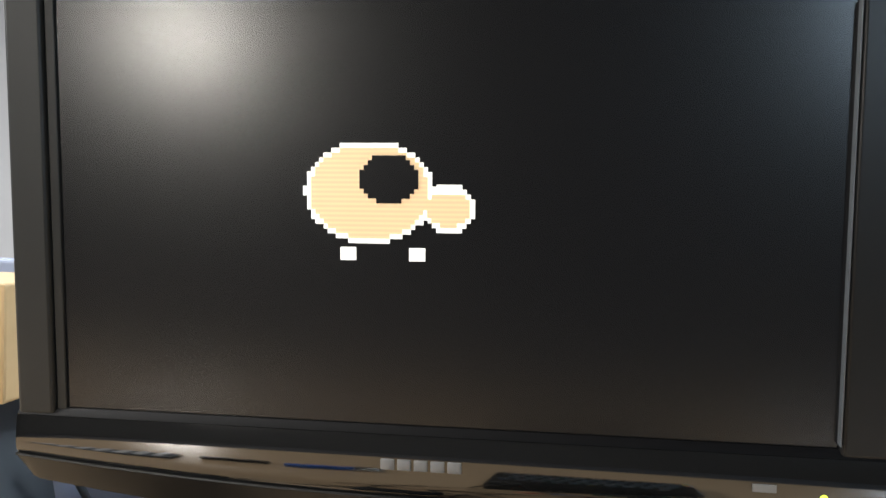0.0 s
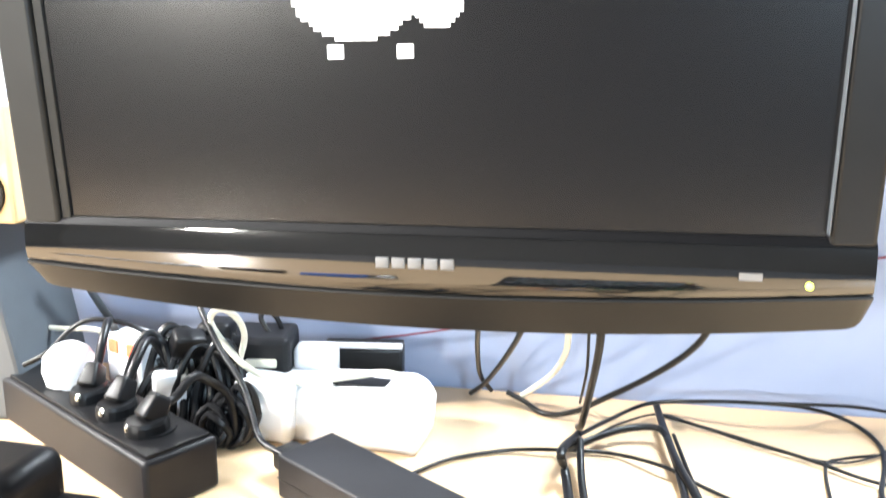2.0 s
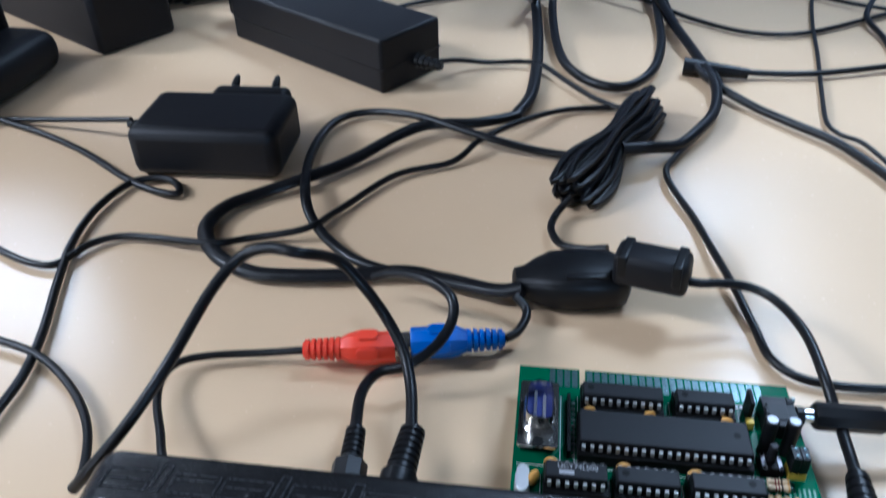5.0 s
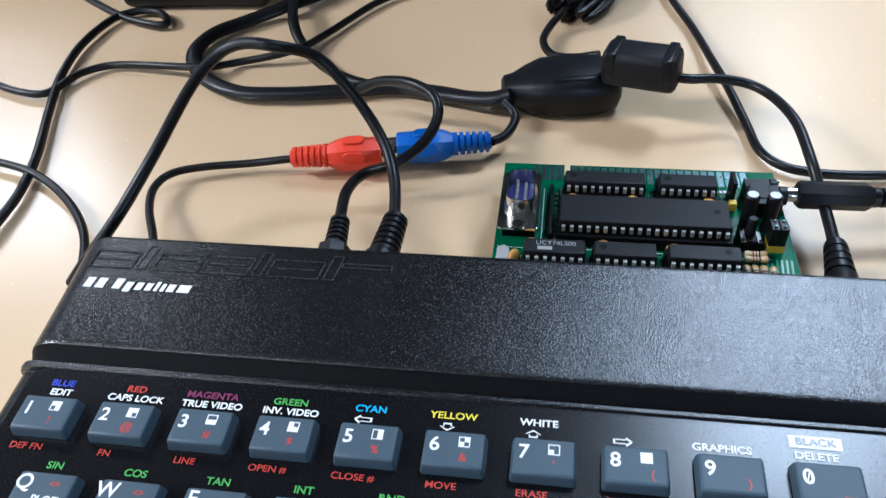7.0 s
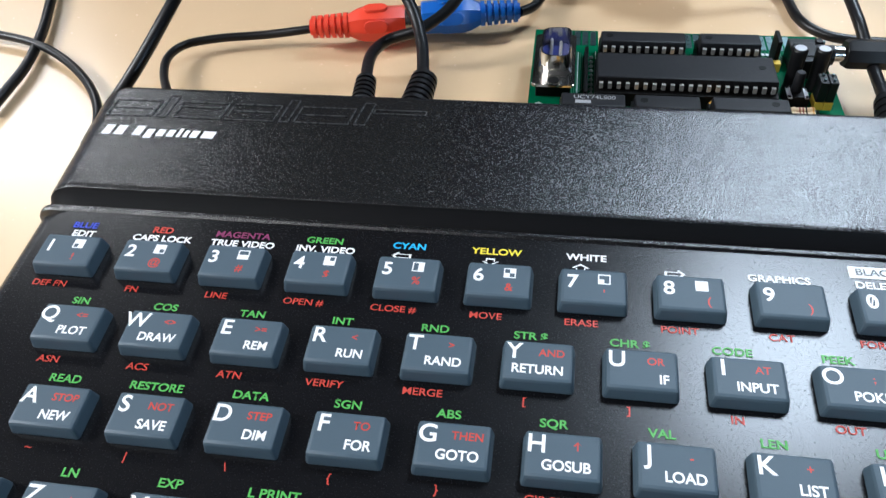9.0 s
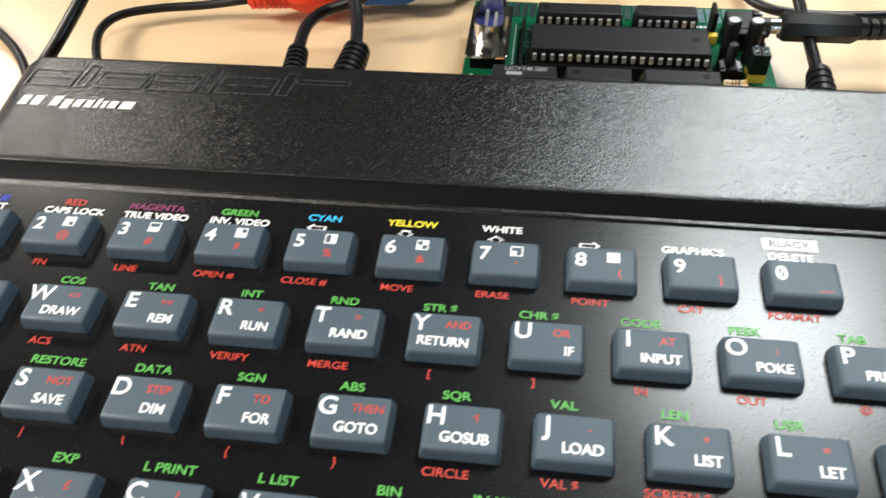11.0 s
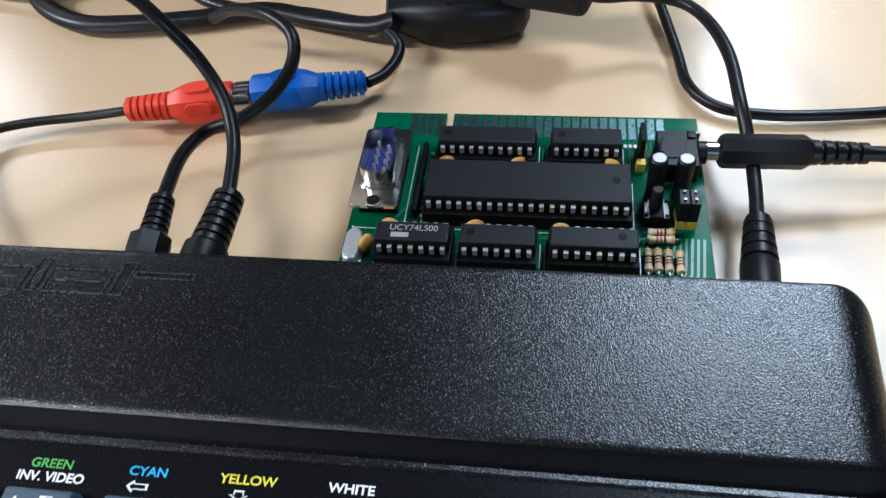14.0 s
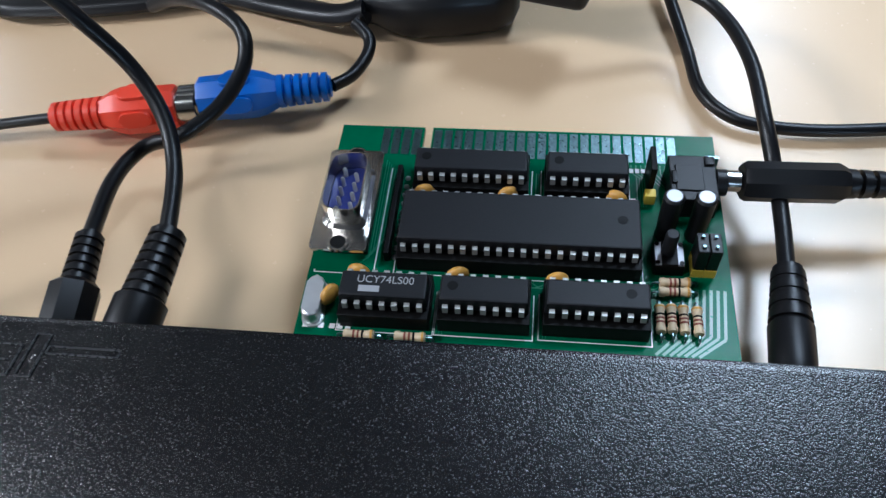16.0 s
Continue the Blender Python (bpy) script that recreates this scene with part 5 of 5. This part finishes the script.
cable([(-0.1282, 0.3633, 0.0030), (-0.1007, 0.3932, 0.0030), (-0.0557, 0.4159, 0.0030), (-0.0131, 0.4184, 0.0060), (0.0297, 0.4255, 0.0030), (0.0690, 0.3994, 0.0080), (0.0982, 0.3800, 0.0030), (0.1356, 0.3521, 0.0030), (0.1762, 0.3530, 0.0030), (0.2256, 0.3842, 0.0030), (0.2630, 0.4112, 0.0030), (0.3093, 0.4409, 0.0030)], 0.00167, 'thin black cable lying on the desk')
cable([(0.0101, 0.4299, 0.0120), (0.0404, 0.4701, 0.0100), (0.0787, 0.5074, 0.0050), (0.1126, 0.4906, 0.0030), (0.1564, 0.4606, 0.0030), (0.2073, 0.4409, 0.0030), (0.2430, 0.4548, 0.0030), (0.2683, 0.4766, 0.0030), (0.3116, 0.5062, 0.0030)], 0.00106, 'thin grey-black cable on the desk')
cable([(0.0028, 0.4304, 0.0150), (0.0306, 0.4760, 0.0100), (0.0676, 0.5086, 0.0140), (0.1101, 0.4939, 0.0260), (0.1603, 0.4996, 0.0260), (0.2124, 0.5247, 0.0140), (0.2500, 0.5268, 0.0030), (0.2593, 0.4848, 0.0030), (0.2497, 0.4445, 0.0030), (0.2255, 0.3851, 0.0050), (0.2266, 0.3496, 0.0030), (0.2230, 0.2971, 0.0030), (0.2205, 0.2595, 0.0030)], 0.00194, 'black cable trailing along the back of the desk')
cable([(0.1452, 0.4974, 0.0260), (0.1988, 0.4992, 0.0280), (0.2527, 0.5152, 0.0220), (0.3057, 0.5364, 0.0080), (0.3408, 0.5323, 0.0030)], 0.00158, 'thin black cable trailing along the back of the desk')
cable([(0.0758, 0.5173, 0.0100), (0.0760, 0.4605, 0.0120), (0.0783, 0.4070, 0.0120), (0.0865, 0.3567, 0.0080), (0.0952, 0.3069, 0.0070), (0.1008, 0.2684, 0.0070), (0.1023, 0.2459, 0.0060), (0.0965, 0.2172, 0.0060), (0.0865, 0.1966, 0.0060), (0.0732, 0.1770, 0.0060), (0.0581, 0.1659, 0.0100), (0.0428, 0.1606, 0.0110)], 0.00317, 'thick black cable slanting across the desk')
cable([(0.0742, 0.4962, 0.0100), (0.1086, 0.4890, 0.0050), (0.1527, 0.4643, 0.0040), (0.1929, 0.4388, 0.0040), (0.2215, 0.4154, 0.0040), (0.2538, 0.4010, 0.0040), (0.2807, 0.3945, 0.0040)], 0.00167, 'thin black cable crossing the back of the desk')
inline_plug = thing("inline_plug", "black moulded plug sleeve where two cables meet", "plug")
part("sleeve", ribbed(bmesh.new(), (0.0870, 0.2816, 0.0060), (0.0386, -0.0061, -0.0010), 0.0391, 0.0056, 0.0032, 3, 18, 0.94), BLACK, inline_plug)
cable([(-0.0687, 0.2563, 0.0130), (-0.0551, 0.2710, 0.0090), (-0.0364, 0.2808, 0.0040), (-0.0055, 0.2807, 0.0050), (0.0135, 0.2579, 0.0040), (0.0307, 0.2346, 0.0040), (0.0498, 0.2144, 0.0060)], 0.00158, 'thin black lead of the power supply')
cable([(-0.1335, -0.0663, 0.0080), (-0.1265, -0.0643, 0.0160), (-0.1153, -0.0545, 0.0280), (-0.1060, -0.0403, 0.0400), (-0.0996, -0.0190, 0.0500), (-0.0929, -0.0081, 0.0560), (-0.0834, -0.0063, 0.0600), (-0.0718, -0.0075, 0.0600), (-0.0621, 0.0003, 0.0520), (-0.0535, -0.0010, 0.0425), (-0.0458, -0.0035, 0.0310), (-0.0391, -0.0114, 0.0235), (-0.0348, -0.0230, 0.0190), (-0.0318, -0.0400, 0.0180)], 0.00194, 'black cable arching over the desk to the computer')
cable([(-0.0600, 0.0370, 0.0160), (-0.0502, 0.0331, 0.0220), (-0.0365, 0.0245, 0.0270), (-0.0268, 0.0171, 0.0260), (-0.0251, 0.0090, 0.0220), (-0.0296, -0.0007, 0.0180), (-0.0385, -0.0085, 0.0150), (-0.0488, -0.0105, 0.0120), (-0.0520, -0.0224, 0.0140), (-0.0494, -0.0420, 0.0178)], 0.00194, 'black cable bending down to the computer')
cable([(-0.0801, 0.0026, 0.0070), (-0.0967, 0.0013, 0.0050), (-0.1132, -0.0018, 0.0050), (-0.1245, -0.0064, 0.0050), (-0.1272, -0.0159, 0.0060), (-0.1237, -0.0279, 0.0070), (-0.1149, -0.0434, 0.0100), (-0.1070, -0.0566, 0.0120), (-0.0930, -0.0660, 0.0130)], 0.0015, 'thin black lead of the red plug')
cable([(-0.2151, -0.0008, 0.0040), (-0.1996, -0.0026, 0.0040), (-0.1826, -0.0076, 0.0040), (-0.1675, -0.0163, 0.0040), (-0.1531, -0.0286, 0.0040), (-0.1431, -0.0415, 0.0040), (-0.1368, -0.0561, 0.0040), (-0.1362, -0.0636, 0.0040)], 0.00158, 'grey-black cable curling at the edge of the desk')
cable([(-0.0066, 0.0172, 0.0070), (-0.0022, 0.0226, 0.0060), (0.0006, 0.0304, 0.0060), (0.0003, 0.0359, 0.0070), (-0.0040, 0.0400, 0.0090)], 0.00176, 'short black lead of the blue plug')
cable([(-0.0790, 0.3600, 0.1586), (-0.0811, 0.3900, 0.1198), (-0.0855, 0.4400, 0.0800), (-0.0864, 0.4900, 0.0373), (-0.0785, 0.5200, 0.0114)], 0.00221, 'black cable hanging behind the television')
cable([(-0.0391, 0.3600, 0.1557), (-0.0460, 0.3900, 0.1210), (-0.0598, 0.4400, 0.0786), (-0.0811, 0.4900, 0.0322), (-0.0989, 0.5300, 0.0028)], 0.00239, 'black cable hanging behind the television')
cable([(-0.0139, 0.3600, 0.1603), (-0.0122, 0.3800, 0.1244), (-0.0130, 0.4200, 0.0882), (-0.0242, 0.4700, 0.0489), (-0.0484, 0.5200, 0.0083)], 0.00258, 'cream cable hanging behind the television', CREAM)
cable([(0.0074, 0.3600, 0.1608), (0.0108, 0.3700, 0.1274), (0.0109, 0.3900, 0.0972), (0.0085, 0.4200, 0.0562), (0.0051, 0.4500, 0.0155), (0.0033, 0.4700, 0.0035)], 0.00313, 'thick black cable hanging behind the television')
cable([(0.0848, 0.3600, 0.1628), (0.0871, 0.3700, 0.1360), (0.0781, 0.3900, 0.1084), (0.0549, 0.4200, 0.0748), (0.0232, 0.4600, 0.0363), (-0.0023, 0.4850, 0.0105), (-0.0280, 0.4950, 0.0030), (-0.0480, 0.5150, 0.0060), (-0.0628, 0.5300, 0.0059)], 0.00258, 'black cable sagging from the television to the desk')
cable([(-0.4647, 0.4600, 0.1414), (-0.4612, 0.4800, 0.1026), (-0.4550, 0.5000, 0.0660)], 0.00368, 'grey strap hanging behind the television', GREY)
cable([(0.0018, 0.3700, 0.1590), (0.0039, 0.4000, 0.1204), (0.0063, 0.4400, 0.0692), (0.0052, 0.5000, 0.0138)], 0.00129, 'thin grey cable hanging behind the television')
cable([(-0.2867, 0.5450, 0.0232), (-0.2147, 0.5450, 0.0438), (-0.1576, 0.5470, 0.0540), (-0.1016, 0.5470, 0.0663), (-0.0474, 0.5470, 0.0813), (0.0051, 0.5480, 0.0952), (0.2763, 0.5480, 0.1552)], 0.00101, 'thin dark red cable strung along the partition', GREYCABLE)
cable([(-0.1329, 0.4300, 0.0473), (-0.1583, 0.4250, 0.0602), (-0.1914, 0.4200, 0.0568), (-0.2298, 0.4150, 0.0506), (-0.2575, 0.4100, 0.0534), (-0.2788, 0.4050, 0.0673), (-0.2961, 0.4050, 0.0858), (-0.3060, 0.4050, 0.1019), (-0.3021, 0.4050, 0.1127), (-0.2923, 0.4050, 0.1140), (-0.2836, 0.4100, 0.1039), (-0.2812, 0.4150, 0.0886), (-0.2870, 0.4200, 0.0700), (-0.2908, 0.4200, 0.0599)], 0.00276, 'cream cable looped over the white block', CREAM)
cable([(-0.5378, 0.4600, 0.0718), (-0.5155, 0.4600, 0.0694), (-0.4745, 0.4500, 0.0714), (-0.4343, 0.4400, 0.0765), (-0.4160, 0.4350, 0.0723)], 0.00239, 'cream cable lying behind the power strip', CREAM)
cable([(-0.4698, 0.3900, 0.0585), (-0.4495, 0.3950, 0.0703), (-0.4307, 0.4050, 0.0903), (-0.4119, 0.4100, 0.0970), (-0.3851, 0.4150, 0.0920), (-0.3641, 0.4200, 0.0817), (-0.3356, 0.4250, 0.0830), (-0.3169, 0.4300, 0.0874)], 0.00221, 'black cable behind the power strip')
cable([(-0.2661, 0.4600, 0.0465), (-0.2740, 0.4600, 0.0723), (-0.2857, 0.4650, 0.0885), (-0.2807, 0.4700, 0.0941), (-0.2711, 0.4700, 0.0853), (-0.2652, 0.4700, 0.0648), (-0.2637, 0.4700, 0.0409)], 0.00239, 'black cable looped beside the white block')
cable([(-0.2174, 0.3250, 0.0308), (-0.2405, 0.3400, 0.0338), (-0.2535, 0.3550, 0.0510), (-0.2670, 0.3700, 0.0664), (-0.2920, 0.3900, 0.0852), (-0.3148, 0.4100, 0.1075), (-0.3317, 0.4300, 0.1239)], 0.00258, 'black mains cable running up to the power supply')

set_writing()
